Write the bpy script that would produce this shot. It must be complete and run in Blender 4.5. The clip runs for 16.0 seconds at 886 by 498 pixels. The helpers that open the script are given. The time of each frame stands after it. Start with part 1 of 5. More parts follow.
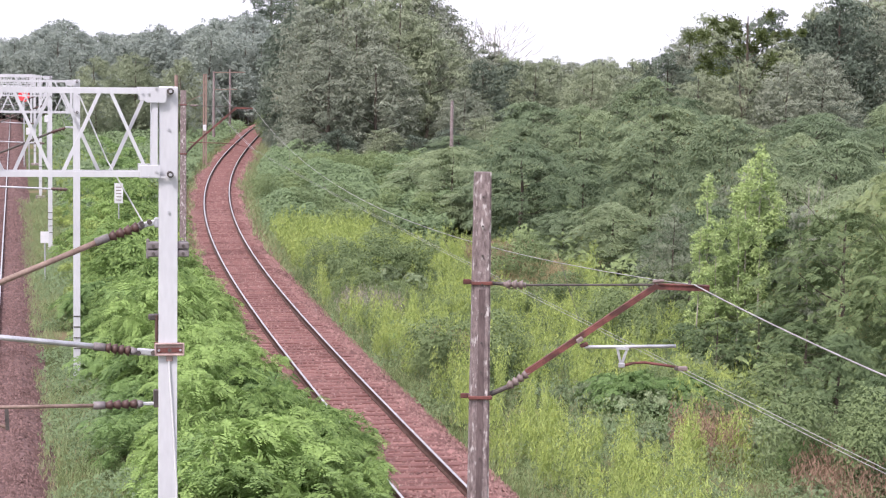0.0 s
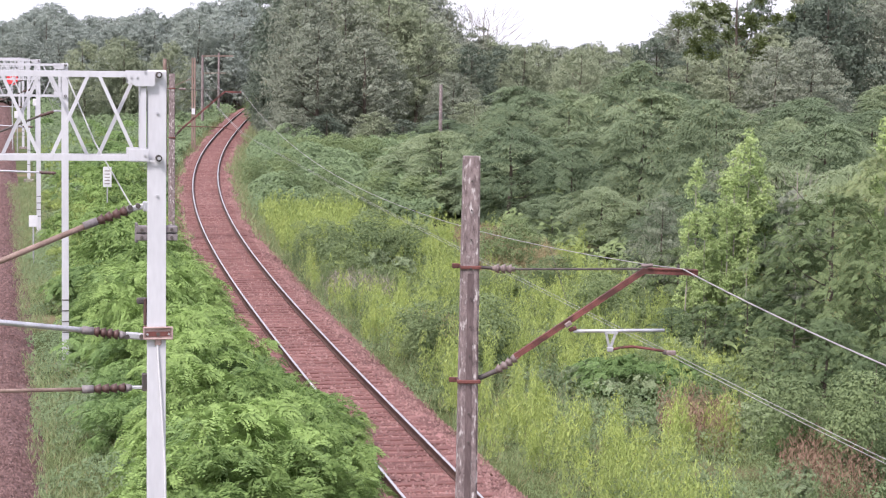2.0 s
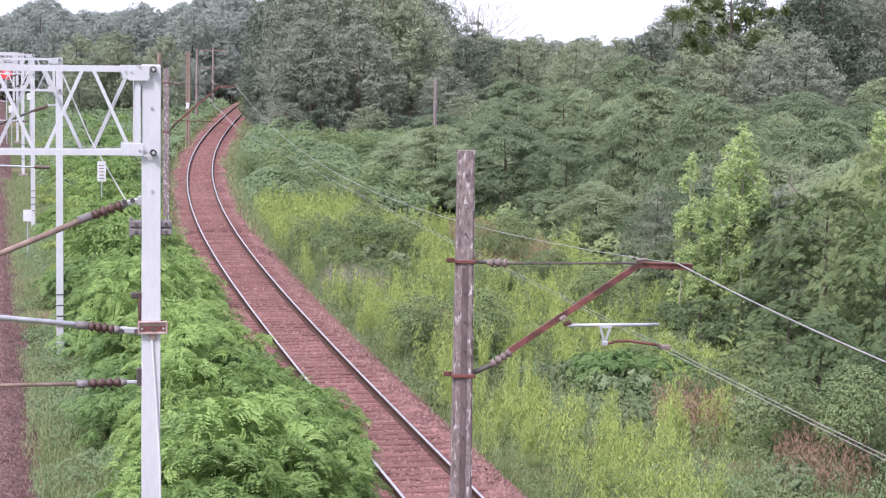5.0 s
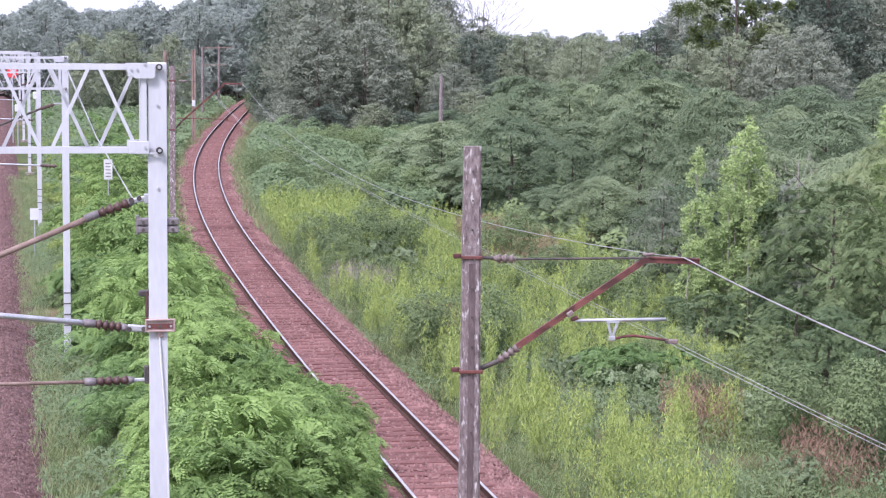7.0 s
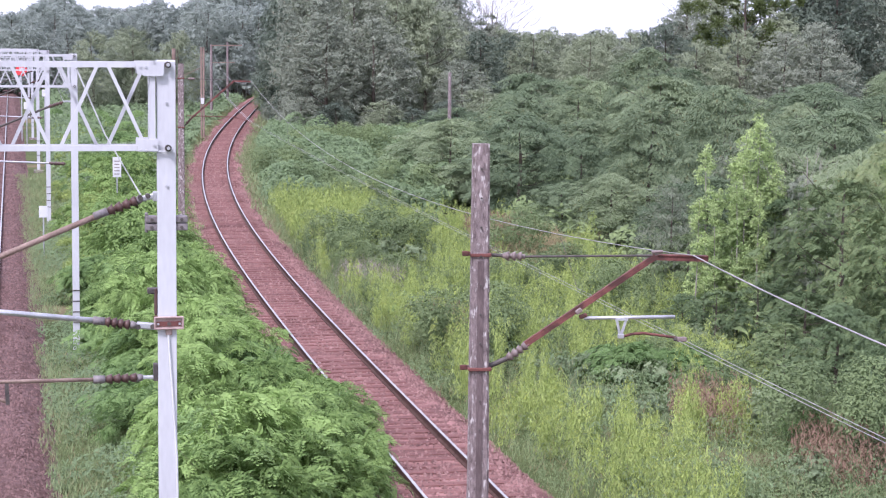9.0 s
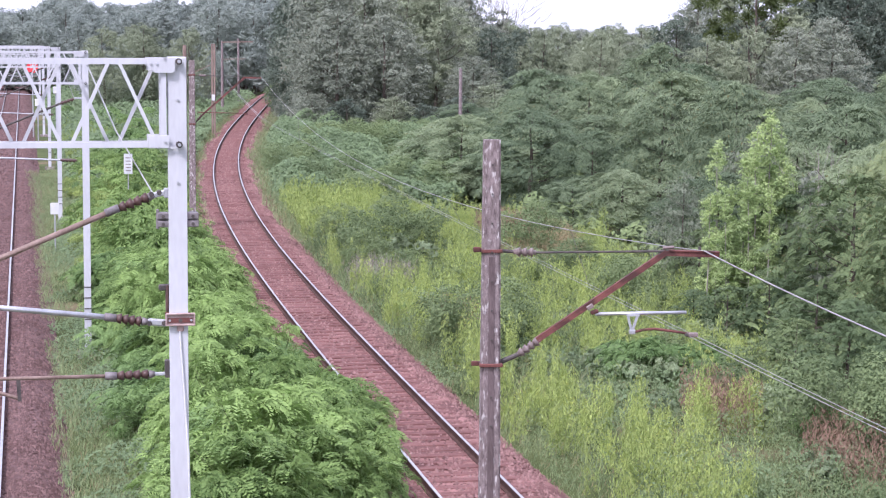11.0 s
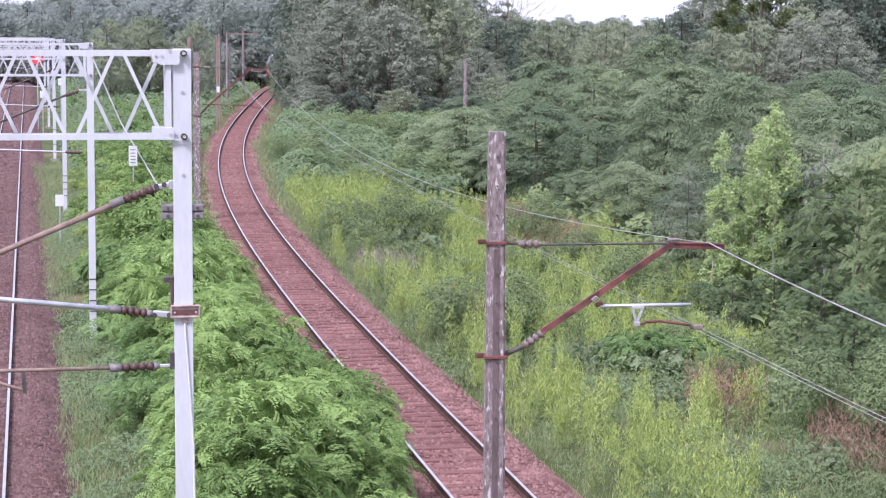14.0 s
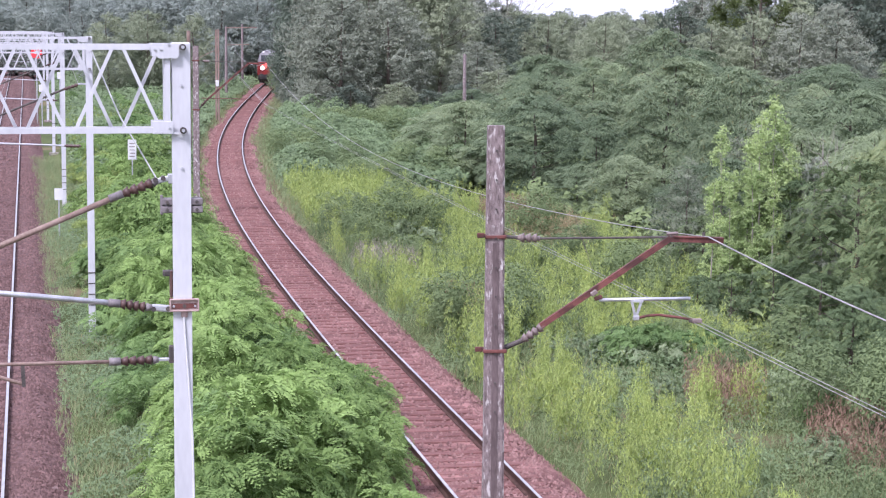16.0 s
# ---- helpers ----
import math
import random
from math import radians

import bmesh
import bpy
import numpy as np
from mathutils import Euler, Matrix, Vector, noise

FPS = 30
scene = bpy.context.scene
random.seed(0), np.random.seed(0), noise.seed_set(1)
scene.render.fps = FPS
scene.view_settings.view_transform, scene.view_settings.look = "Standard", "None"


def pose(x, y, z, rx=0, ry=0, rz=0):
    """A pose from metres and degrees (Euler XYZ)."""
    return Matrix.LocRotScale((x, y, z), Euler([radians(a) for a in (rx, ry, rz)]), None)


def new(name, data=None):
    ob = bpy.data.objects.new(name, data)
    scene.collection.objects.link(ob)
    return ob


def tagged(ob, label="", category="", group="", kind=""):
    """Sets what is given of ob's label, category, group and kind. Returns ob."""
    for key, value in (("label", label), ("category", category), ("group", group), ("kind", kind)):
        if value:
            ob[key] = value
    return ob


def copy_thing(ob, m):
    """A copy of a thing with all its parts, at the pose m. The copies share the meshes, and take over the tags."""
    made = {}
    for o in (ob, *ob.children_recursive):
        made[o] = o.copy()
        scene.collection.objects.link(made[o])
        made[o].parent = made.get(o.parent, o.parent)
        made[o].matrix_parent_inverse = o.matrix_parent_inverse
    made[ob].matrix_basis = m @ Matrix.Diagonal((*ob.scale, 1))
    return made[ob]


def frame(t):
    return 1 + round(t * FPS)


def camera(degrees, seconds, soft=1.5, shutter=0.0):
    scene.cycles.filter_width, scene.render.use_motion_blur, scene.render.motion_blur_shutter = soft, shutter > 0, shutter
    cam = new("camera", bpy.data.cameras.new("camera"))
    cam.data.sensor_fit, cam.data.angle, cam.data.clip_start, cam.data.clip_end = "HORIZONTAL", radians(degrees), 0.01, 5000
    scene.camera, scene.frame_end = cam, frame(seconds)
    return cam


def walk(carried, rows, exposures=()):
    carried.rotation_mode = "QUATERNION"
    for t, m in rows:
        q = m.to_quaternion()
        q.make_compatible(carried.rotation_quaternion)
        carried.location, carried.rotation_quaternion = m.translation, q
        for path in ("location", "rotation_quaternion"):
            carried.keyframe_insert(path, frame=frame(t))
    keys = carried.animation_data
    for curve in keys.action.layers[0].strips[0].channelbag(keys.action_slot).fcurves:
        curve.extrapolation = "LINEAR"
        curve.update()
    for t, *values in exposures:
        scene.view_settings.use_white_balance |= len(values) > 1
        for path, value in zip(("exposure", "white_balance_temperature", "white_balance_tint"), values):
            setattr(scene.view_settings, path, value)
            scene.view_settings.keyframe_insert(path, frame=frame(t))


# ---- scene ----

# The camera stands on a bridge, 8.9 m over the rails, and only turns.
EYE = (0.0, 0.0, 8.9)
cam = camera(23.62, 16.0, soft=1.2)


def aim(yaw, tilt, lean):
    return pose(*EYE) @ pose(0, 0, 0, 0, 0, yaw) @ pose(0, 0, 0, 90 - tilt) @ pose(0, 0, 0, 0, 0, lean)


TURNS = [
    (0.0, -0.364, 5.309, 0.808), (0.5, -0.392, 5.292, 0.838), (1.0, -0.416, 5.371, 0.886),
    (1.5, -0.536, 5.579, 0.894), (2.0, -0.675, 5.735, 0.890), (2.5, -0.752, 5.805, 0.910),
    (3.0, -0.796, 5.850, 0.885), (3.5, -0.819, 5.871, 0.855), (4.0, -0.840, 5.874, 0.869),
    (6.5, -0.685, 5.958, 0.758), (7.0, -0.642, 5.996, 0.504), (7.5, -0.622, 6.019, 0.359),
    (8.0, -0.580, 6.044, 0.334), (8.5, -0.486, 6.044, 0.422), (9.0, -0.406, 6.065, 0.466),
    (11.5, -0.057, 6.212, 0.285), (12.0, -0.048, 6.261, 0.254), (12.5, -0.041, 6.308, 0.425),
    (13.0, -0.018, 6.330, 0.434), (13.5, 0.003, 6.359, 0.376), (14.0, 0.025, 6.389, 0.332),
    (14.5, 0.026, 6.458, 0.352), (15.0, 0.024, 6.486, 0.334), (15.5, 0.018, 6.511, 0.349),
    (16.0, 0.000, 6.556, 0.350)]
walk(cam, [(t, aim(yaw, tilt, lean)) for t, yaw, tilt, lean in TURNS],
     [(0.0, 0.86, 6200, 21), (4.0, 0.84, 6050, 21), (7.0, 0.85, 5650, 26), (16.0, 0.85, 5650, 26)])

# ---- light: a bright overcast sky and a soft, weak sun ----
SUN_UP, SUN_TURN = radians(52), radians(215)
world = bpy.data.worlds.new("overcast_sky")
scene.world = world
world.use_nodes = True
wn = world.node_tree.nodes
wl = world.node_tree.links
sky = wn.new("ShaderNodeTexSky")
sky.sky_type = "NISHITA"
sky.sun_disc = False
sky.sun_elevation, sky.sun_rotation = SUN_UP, SUN_TURN
sky.air_density, sky.dust_density, sky.ozone_density = 1.0, 6.0, 1.0
dim = wn.new("ShaderNodeMix")
dim.data_type, dim.blend_type = "RGBA", "MULTIPLY"
dim.inputs["Factor"].default_value = 1.0
dim.inputs["B"].default_value = (0.11, 0.11, 0.11, 1)
cloud = wn.new("ShaderNodeMix")
cloud.data_type = "RGBA"
cloud.inputs["Factor"].default_value = 0.82
cloud.inputs["B"].default_value = (0.93, 0.945, 1.0, 1)
wl.new(sky.outputs[0], dim.inputs["A"])
wl.new(dim.outputs["Result"], cloud.inputs["A"])
wl.new(cloud.outputs["Result"], wn["Background"].inputs["Color"])
wn["Background"].inputs["Strength"].default_value = 0.93
sun_data = bpy.data.lights.new("sun", "SUN")
sun_data.energy, sun_data.angle, sun_data.color = 2.6, radians(12), (1.0, 0.95, 0.87)
sun = new("sun", sun_data)
sun.matrix_basis = pose(0, 0, 60) @ (Matrix.Rotation(-SUN_TURN, 4, "Z") @ Matrix.Rotation(SUN_UP - math.pi / 2, 4, "X"))


# ---- materials ----
def material(name, low, high, rough=0.8, scale=8.0, metal=0.0, bump=0.0, fine=60.0, stain=None, stain_scale=1.2, stain_cut=0.58,
             island=0.0, spread=0.0, stretch=(1, 1, 1), spec=0.4):
    """Two tones mixed by grain at two scales, with stains of their own colour and relief."""
    m = bpy.data.materials.new(name)
    m.use_nodes = True
    n, l = m.node_tree.nodes, m.node_tree.links
    b = n["Principled BSDF"]
    b.inputs["Roughness"].default_value, b.inputs["Metallic"].default_value = rough, metal
    b.inputs["Specular IOR Level"].default_value = spec
    co = n.new("ShaderNodeTexCoord")
    mp = n.new("ShaderNodeMapping")
    mp.inputs["Scale"].default_value = stretch
    l.new(co.outputs["Object"], mp.inputs["Vector"])

    def noise_tex(s, detail=5.0):
        t = n.new("ShaderNodeTexNoise")
        t.inputs["Scale"].default_value, t.inputs["Detail"].default_value = s, detail
        l.new(mp.outputs["Vector"], t.inputs["Vector"])
        return t
    a, f = noise_tex(scale), noise_tex(fine, 3.0)
    add = n.new("ShaderNodeMath")
    add.operation = "MULTIPLY_ADD"
    l.new(f.outputs["Fac"], add.inputs[0])
    add.inputs[1].default_value = 0.6
    l.new(a.outputs["Fac"], add.inputs[2])
    last = add.outputs[0]
    if spread:
        info = n.new("ShaderNodeObjectInfo")
        sp = n.new("ShaderNodeMath")
        sp.operation = "MULTIPLY_ADD"
        l.new(info.outputs["Random"], sp.inputs[0])
        sp.inputs[1].default_value = spread
        l.new(last, sp.inputs[2])
        last = sp.outputs[0]
    if island:
        geo = n.new("ShaderNodeNewGeometry")
        sp = n.new("ShaderNodeMath")
        sp.operation = "MULTIPLY_ADD"
        l.new(geo.outputs["Random Per Island"], sp.inputs[0])
        sp.inputs[1].default_value = island
        l.new(last, sp.inputs[2])
        last = sp.outputs[0]
        spread = island
    ramp = n.new("ShaderNodeMapRange")
    ramp.inputs["From Min"].default_value, ramp.inputs["From Max"].default_value = 0.55, 1.05 + spread
    l.new(last, ramp.inputs["Value"])
    mix = n.new("ShaderNodeMix")
    mix.data_type = "RGBA"
    mix.inputs["A"].default_value, mix.inputs["B"].default_value = (*low, 1), (*high, 1)
    l.new(ramp.outputs["Result"], mix.inputs["Factor"])
    col = mix.outputs["Result"]
    if stain:
        s = noise_tex(stain_scale, 6.0)
        cut = n.new("ShaderNodeMapRange")
        cut.inputs["From Min"].default_value, cut.inputs["From Max"].default_value = stain_cut - 0.03, stain_cut + 0.05
        l.new(s.outputs["Fac"], cut.inputs["Value"])
        mx = n.new("ShaderNodeMix")
        mx.data_type = "RGBA"
        l.new(cut.outputs["Result"], mx.inputs["Factor"])
        l.new(col, mx.inputs["A"])
        mx.inputs["B"].default_value = (*stain, 1)
        col = mx.outputs["Result"]
    l.new(col, b.inputs["Base Color"])
    if bump:
        bp = n.new("ShaderNodeBump")
        bp.inputs["Strength"].default_value, bp.inputs["Distance"].default_value = 0.8, bump
        l.new(add.outputs[0], bp.inputs["Height"])
        l.new(bp.outputs["Normal"], b.inputs["Normal"])
    return m


def leaf_material(name, low, high, clear=0.32, patch=0.35, dry=None, dry_share=0.0, vary=0.8):
    """Leaves: each one has a tone of its own, larger patches differ too, and some light comes through."""
    m = bpy.data.materials.new(name)
    m.use_nodes = True
    n, l = m.node_tree.nodes, m.node_tree.links
    b = n["Principled BSDF"]
    b.inputs["Roughness"].default_value = 0.7
    b.inputs["Specular IOR Level"].default_value = 0.15
    geo = n.new("ShaderNodeNewGeometry")
    co = n.new("ShaderNodeTexCoord")
    big = n.new("ShaderNodeTexNoise")
    big.inputs["Scale"].default_value, big.inputs["Detail"].default_value = patch, 3.0
    l.new(co.outputs["Object"], big.inputs["Vector"])
    info = n.new("ShaderNodeObjectInfo")
    s1 = n.new("ShaderNodeMath")
    s1.operation = "MULTIPLY_ADD"
    l.new(big.outputs["Fac"], s1.inputs[0])
    s1.inputs[1].default_value = 1.3
    s0 = n.new("ShaderNodeMath")
    s0.operation = "MULTIPLY_ADD"
    l.new(geo.outputs["Random Per Island"], s0.inputs[0])
    s0.inputs[1].default_value, s0.inputs[2].default_value = vary, 0.5 - 0.5 * vary
    l.new(s0.outputs[0], s1.inputs[2])
    s2 = n.new("ShaderNodeMath")
    s2.operation = "MULTIPLY_ADD"
    l.new(info.outputs["Random"], s2.inputs[0])
    s2.inputs[1].default_value = 0.65
    l.new(s1.outputs[0], s2.inputs[2])
    r = n.new("ShaderNodeMapRange")
    r.inputs["From Min"].default_value, r.inputs["From Max"].default_value = 0.48, 2.15
    l.new(s2.outputs[0], r.inputs["Value"])
    mix = n.new("ShaderNodeMix")
    mix.data_type = "RGBA"
    mix.inputs["A"].default_value, mix.inputs["B"].default_value = (*low, 1), (*high, 1)
    l.new(r.outputs["Result"], mix.inputs["Factor"])
    col = mix.outputs["Result"]
    if dry:
        cut = n.new("ShaderNodeMath")
        cut.operation = "GREATER_THAN"
        cut.inputs[1].default_value = 1.0 - dry_share
        l.new(geo.outputs["Random Per Island"], cut.inputs[0])
        mx = n.new("ShaderNodeMix")
        mx.data_type = "RGBA"
        l.new(cut.outputs[0], mx.inputs["Factor"])
        l.new(col, mx.inputs["A"])
        mx.inputs["B"].default_value = (*dry, 1)
        col = mx.outputs["Result"]
    l.new(col, b.inputs["Base Color"])
    tr = n.new("ShaderNodeBsdfTranslucent")
    l.new(col, tr.inputs["Color"])
    ms = n.new("ShaderNodeMixShader")
    ms.inputs[0].default_value = clear
    l.new(b.outputs[0], ms.inputs[1])
    l.new(tr.outputs[0], ms.inputs[2])
    l.new(ms.outputs[0], n["Material Output"].inputs["Surface"])
    return m


def glow(name, colour, strength):
    m = bpy.data.materials.new(name)
    m.use_nodes = True
    b = m.node_tree.nodes["Principled BSDF"]
    b.inputs["Base Color"].default_value = (*colour, 1)
    b.inputs["Emission Color"].default_value = (*colour, 1)
    b.inputs["Emission Strength"].default_value = strength
    return m


M_GROUND = material("meadow_soil", (0.045, 0.062, 0.022), (0.10, 0.12, 0.045), 0.95, 0.6, bump=0.05, fine=9, stain=(0.16, 0.13, 0.075), stain_scale=0.12, stain_cut=0.62, spec=0.1)
M_BALLAST = material("rusty_ballast", (0.120, 0.056, 0.052), (0.33, 0.178, 0.162), 0.95, 1.1, bump=0.06, fine=16, stain=(0.135, 0.068, 0.062), stain_scale=0.35, stain_cut=0.56, spec=0.15)
M_BALLASTDARK = material("brown_ballast", (0.070, 0.040, 0.038), (0.19, 0.118, 0.112), 0.95, 1.6, bump=0.06, fine=18, stain=(0.10, 0.055, 0.050), stain_scale=0.6, stain_cut=0.55, spec=0.15)
M_STONE = material("ballast_stone", (0.085, 0.044, 0.041), (0.36, 0.215, 0.198), 0.9, 6, bump=0.01, fine=40, stain=(0.36, 0.28, 0.26), stain_scale=2.2, stain_cut=0.70, spec=0.2, island=0.7)
M_STONEDARK = material("dark_ballast_stone", (0.058, 0.034, 0.032), (0.235, 0.148, 0.138), 0.9, 6, bump=0.01, fine=40, stain=(0.30, 0.22, 0.21), stain_scale=2.2, stain_cut=0.70, spec=0.2, island=0.7)
M_SLEEPER = material("weathered_sleeper_wood", (0.105, 0.050, 0.046), (0.245, 0.126, 0.114), 0.9, 3, bump=0.01, fine=45, spread=0.25, stretch=(1, 6, 6), spec=0.15)
M_RUST = material("rail_rust", (0.045, 0.025, 0.021), (0.10, 0.055, 0.045), 0.85, 5, fine=50, spec=0.2)
M_RAILTOP = material("polished_rail_head", (0.44, 0.42, 0.42), (0.68, 0.66, 0.66), 0.32, 2, metal=1.0, fine=30, stretch=(4, 1, 1))
M_WHITE = material("galvanised_grey_paint", (0.46, 0.46, 0.49), (0.56, 0.56, 0.59), 0.55, 1.5, bump=0.002, fine=25, stain=(0.31, 0.30, 0.31), stain_scale=1.4, stain_cut=0.70, stretch=(1, 1, 0.25))
M_STEEL = material("zinc_steel", (0.40, 0.40, 0.43), (0.62, 0.62, 0.66), 0.4, 6, metal=0.6, fine=60)
M_DARKSTEEL = material("dark_weathered_steel", (0.05, 0.045, 0.045), (0.13, 0.11, 0.10), 0.7, 8, metal=0.3, fine=60)
M_BROWN = material("brown_coated_tube", (0.16, 0.105, 0.085), (0.30, 0.215, 0.18), 0.6, 5, fine=40, stretch=(1, 1, 1))
M_REDRUST = material("red_oxide_steel", (0.085, 0.030, 0.027), (0.20, 0.072, 0.060), 0.75, 4, bump=0.003, fine=45, stain=(0.07, 0.028, 0.024), stain_scale=3.0, stain_cut=0.56)
M_BRACKET = material("dull_bracket_steel", (0.13, 0.115, 0.12), (0.26, 0.23, 0.235), 0.65, 7, metal=0.2, fine=50)
M_CLAMP = material("faded_red_clamp_steel", (0.30, 0.20, 0.185), (0.46, 0.35, 0.33), 0.6, 9, fine=60)
M_INSUL = material("brown_glazed_porcelain", (0.055, 0.030, 0.028), (0.105, 0.058, 0.050), 0.45, 6, fine=40)
M_INSULGREY = material("grey_pink_porcelain", (0.11, 0.08, 0.075), (0.26, 0.205, 0.195), 0.4, 8, fine=40)
M_CONCRETE = material("weathered_concrete", (0.105, 0.080, 0.080), (0.325, 0.262, 0.258), 0.92, 9, bump=0.012, fine=70, stain=(0.52, 0.48, 0.47), stain_scale=6.5, stain_cut=0.60, stretch=(3.0, 3.0, 1.1), spec=0.15)
# Dark tone that holds the shade of the mast's channel.
M_CHANNELSHADE = material("channel_shade_concrete", (0.075, 0.055, 0.055), (0.17, 0.13, 0.13), 0.95, 4, bump=0.008, fine=40, stretch=(1.5, 1.5, 0.3), spec=0.1)
M_WIRE = material("grey_copper_wire", (0.26, 0.25, 0.25), (0.42, 0.41, 0.41), 0.55, 3, metal=0.3, fine=30)
M_WIREDARK = material("dark_wire", (0.10, 0.09, 0.085), (0.2, 0.18, 0.17), 0.6, 3, fine=30)
M_BARK = material("grey_brown_bark", (0.05, 0.04, 0.033), (0.14, 0.115, 0.095), 0.95, 5, bump=0.02, fine=25, stretch=(1, 1, 0.3), spec=0.1)
M_DEAD = material("bare_grey_twig", (0.22, 0.20, 0.17), (0.42, 0.39, 0.34), 0.9, 5, fine=25, spec=0.1)
M_SIGNWHITE = material("white_sign_enamel", (0.50, 0.50, 0.52), (0.66, 0.66, 0.68), 0.4, 4, fine=40)
M_SIGNRED = material("red_sign_enamel", (0.62, 0.04, 0.05), (0.78, 0.07, 0.08), 0.4, 4, fine=40)
# Red paint darkened: tree shade over the front is put into the colour.
M_TRAINRED = material("tree_shaded_red_paint", (0.17, 0.018, 0.017), (0.24, 0.028, 0.025), 0.4, 3, fine=30)
M_TRAINGREY = material("pale_grey_train_paint", (0.17, 0.16, 0.175), (0.24, 0.225, 0.24), 0.45, 3, fine=30)
M_TRAINDARK = material("dark_underframe", (0.02, 0.02, 0.022), (0.05, 0.048, 0.045), 0.8, 5, fine=30)
M_GLASS = material("dark_cab_glass", (0.015, 0.018, 0.02), (0.03, 0.034, 0.036), 0.08, 2, fine=10, spec=0.6)
M_LAMP = glow("lit_headlamp", (1.0, 0.80, 0.70), 30.0)
# Added glow, no lamp of its own: the red halo round each headlamp.
M_REDHALO = glow("red_lamp_halo", (1.0, 0.05, 0.035), 2.2)

# Locust greens for the wood: bluer than the near ones, haze put in.
L_LOCUST = leaf_material("locust_leaves", (0.086, 0.128, 0.076), (0.330, 0.396, 0.224), dry=(0.19, 0.17, 0.07), dry_share=0.015, vary=0.7)
L_LOCUSTDARK = leaf_material("deep_locust_leaves", (0.054, 0.088, 0.056), (0.228, 0.290, 0.166), vary=0.7)
L_PALELOCUST = leaf_material("pale_locust_leaves", (0.120, 0.165, 0.085), (0.300, 0.355, 0.170), dry=(0.24, 0.20, 0.09), dry_share=0.02, vary=0.4)
L_GREYLEAF = leaf_material("grey_willow_leaves", (0.130, 0.155, 0.110), (0.260, 0.290, 0.200), 0.25, vary=0.4)
L_NEARLOCUST = leaf_material("near_locust_leaves", (0.062, 0.098, 0.046), (0.228, 0.292, 0.132), dry=(0.19, 0.17, 0.07), dry_share=0.02, vary=0.7)
L_NEARDARK = leaf_material("near_deep_locust_leaves", (0.046, 0.080, 0.040), (0.172, 0.230, 0.112), vary=0.7)
L_YOUNG = leaf_material("young_locust_leaves", (0.052, 0.104, 0.030), (0.325, 0.456, 0.150), 0.35, vary=0.7)
L_YOUNGDEEP = leaf_material("deep_young_locust_leaves", (0.056, 0.108, 0.040), (0.270, 0.395, 0.142), 0.3, vary=0.7)
# Tall trees: own greens, lifted and evened out; haze is in the colour.
L_DARK = leaf_material("hazed_dark_oak_leaves", (0.091, 0.118, 0.094), (0.153, 0.186, 0.136), 0.2, vary=0.4)
L_GREY = leaf_material("hazed_grey_green_leaves", (0.180, 0.208, 0.160), (0.292, 0.318, 0.240), 0.25, dry=(0.23, 0.22, 0.16), dry_share=0.03, vary=0.4)
L_OLIVE = leaf_material("hazed_olive_leaves", (0.186, 0.222, 0.148), (0.305, 0.342, 0.220), 0.25, vary=0.4)
L_POPLAR = leaf_material("pale_poplar_leaves", (0.229, 0.319, 0.139), (0.482, 0.584, 0.250), 0.35)
L_KNOT = leaf_material("knotweed_leaves", (0.084, 0.115, 0.069), (0.219, 0.298, 0.153), 0.3, 0.22)
L_SHRUB = leaf_material("shrub_leaves", (0.092, 0.132, 0.066), (0.240, 0.305, 0.135), 0.25, vary=0.5)
L_GOLD = leaf_material("goldenrod_leaves", (0.092, 0.152, 0.046), (0.450, 0.530, 0.170), 0.35, 0.6, vary=0.6)
L_GRASS = leaf_material("meadow_grass", (0.116, 0.181, 0.081), (0.327, 0.383, 0.191), 0.3, 0.3, dry=(0.30, 0.25, 0.14), dry_share=0.12)
L_FLOWER = leaf_material("goldenrod_flowers", (0.240, 0.320, 0.085), (0.460, 0.500, 0.130), 0.3)
L_DRYWEED = leaf_material("dry_weeds", (0.200, 0.130, 0.092), (0.350, 0.238, 0.170), 0.25)
L_STRAW = leaf_material("straw_grass", (0.300, 0.230, 0.130), (0.460, 0.370, 0.220), 0.25)
L_GREYWEED = leaf_material("grey_dry_weeds", (0.225, 0.200, 0.165), (0.350, 0.315, 0.255), 0.2)
# Distance haze is put into this leaf colour: paled, greyed, little contrast.
L_FAR = leaf_material("hazed_far_tree_leaves", (0.265, 0.305, 0.275), (0.340, 0.380, 0.325), 0.38, 0.12, vary=0.2)
L_MISTLE = leaf_material("mistletoe_leaves", (0.065, 0.090, 0.032), (0.125, 0.155, 0.055), 0.3)


# ---- mesh helpers ----
def part(name, bm, mat, parent=None, label="", smooth=False):
    me = bpy.data.meshes.new(name)
    if smooth:
        for f in bm.faces:
            f.smooth = True
    bm.to_mesh(me)
    bm.free()
    me.materials.append(mat)
    ob = new(name, me)
    if parent:
        ob.parent = parent
    if label:
        ob["label"] = label
    return ob


def raw(name, verts, faces, mat, parent=None, smooth=False):
    me = bpy.data.meshes.new(name)
    verts = np.asarray(verts, dtype=np.float32)
    faces = np.asarray(faces, dtype=np.int32)
    k = faces.shape[1]
    me.vertices.add(len(verts))
    me.vertices.foreach_set("co", verts.ravel())
    me.loops.add(faces.size)
    me.loops.foreach_set("vertex_index", faces.ravel())
    me.polygons.add(len(faces))
    me.polygons.foreach_set("loop_start", np.arange(0, faces.size, k, dtype=np.int32))
    me.polygons.foreach_set("loop_total", np.full(len(faces), k, dtype=np.int32))
    me.polygons.foreach_set("use_smooth", np.full(len(faces), smooth))
    me.update(calc_edges=True)
    me.validate()
    me.materials.append(mat)
    ob = new(name, me)
    if parent:
        ob.parent = parent
    return ob


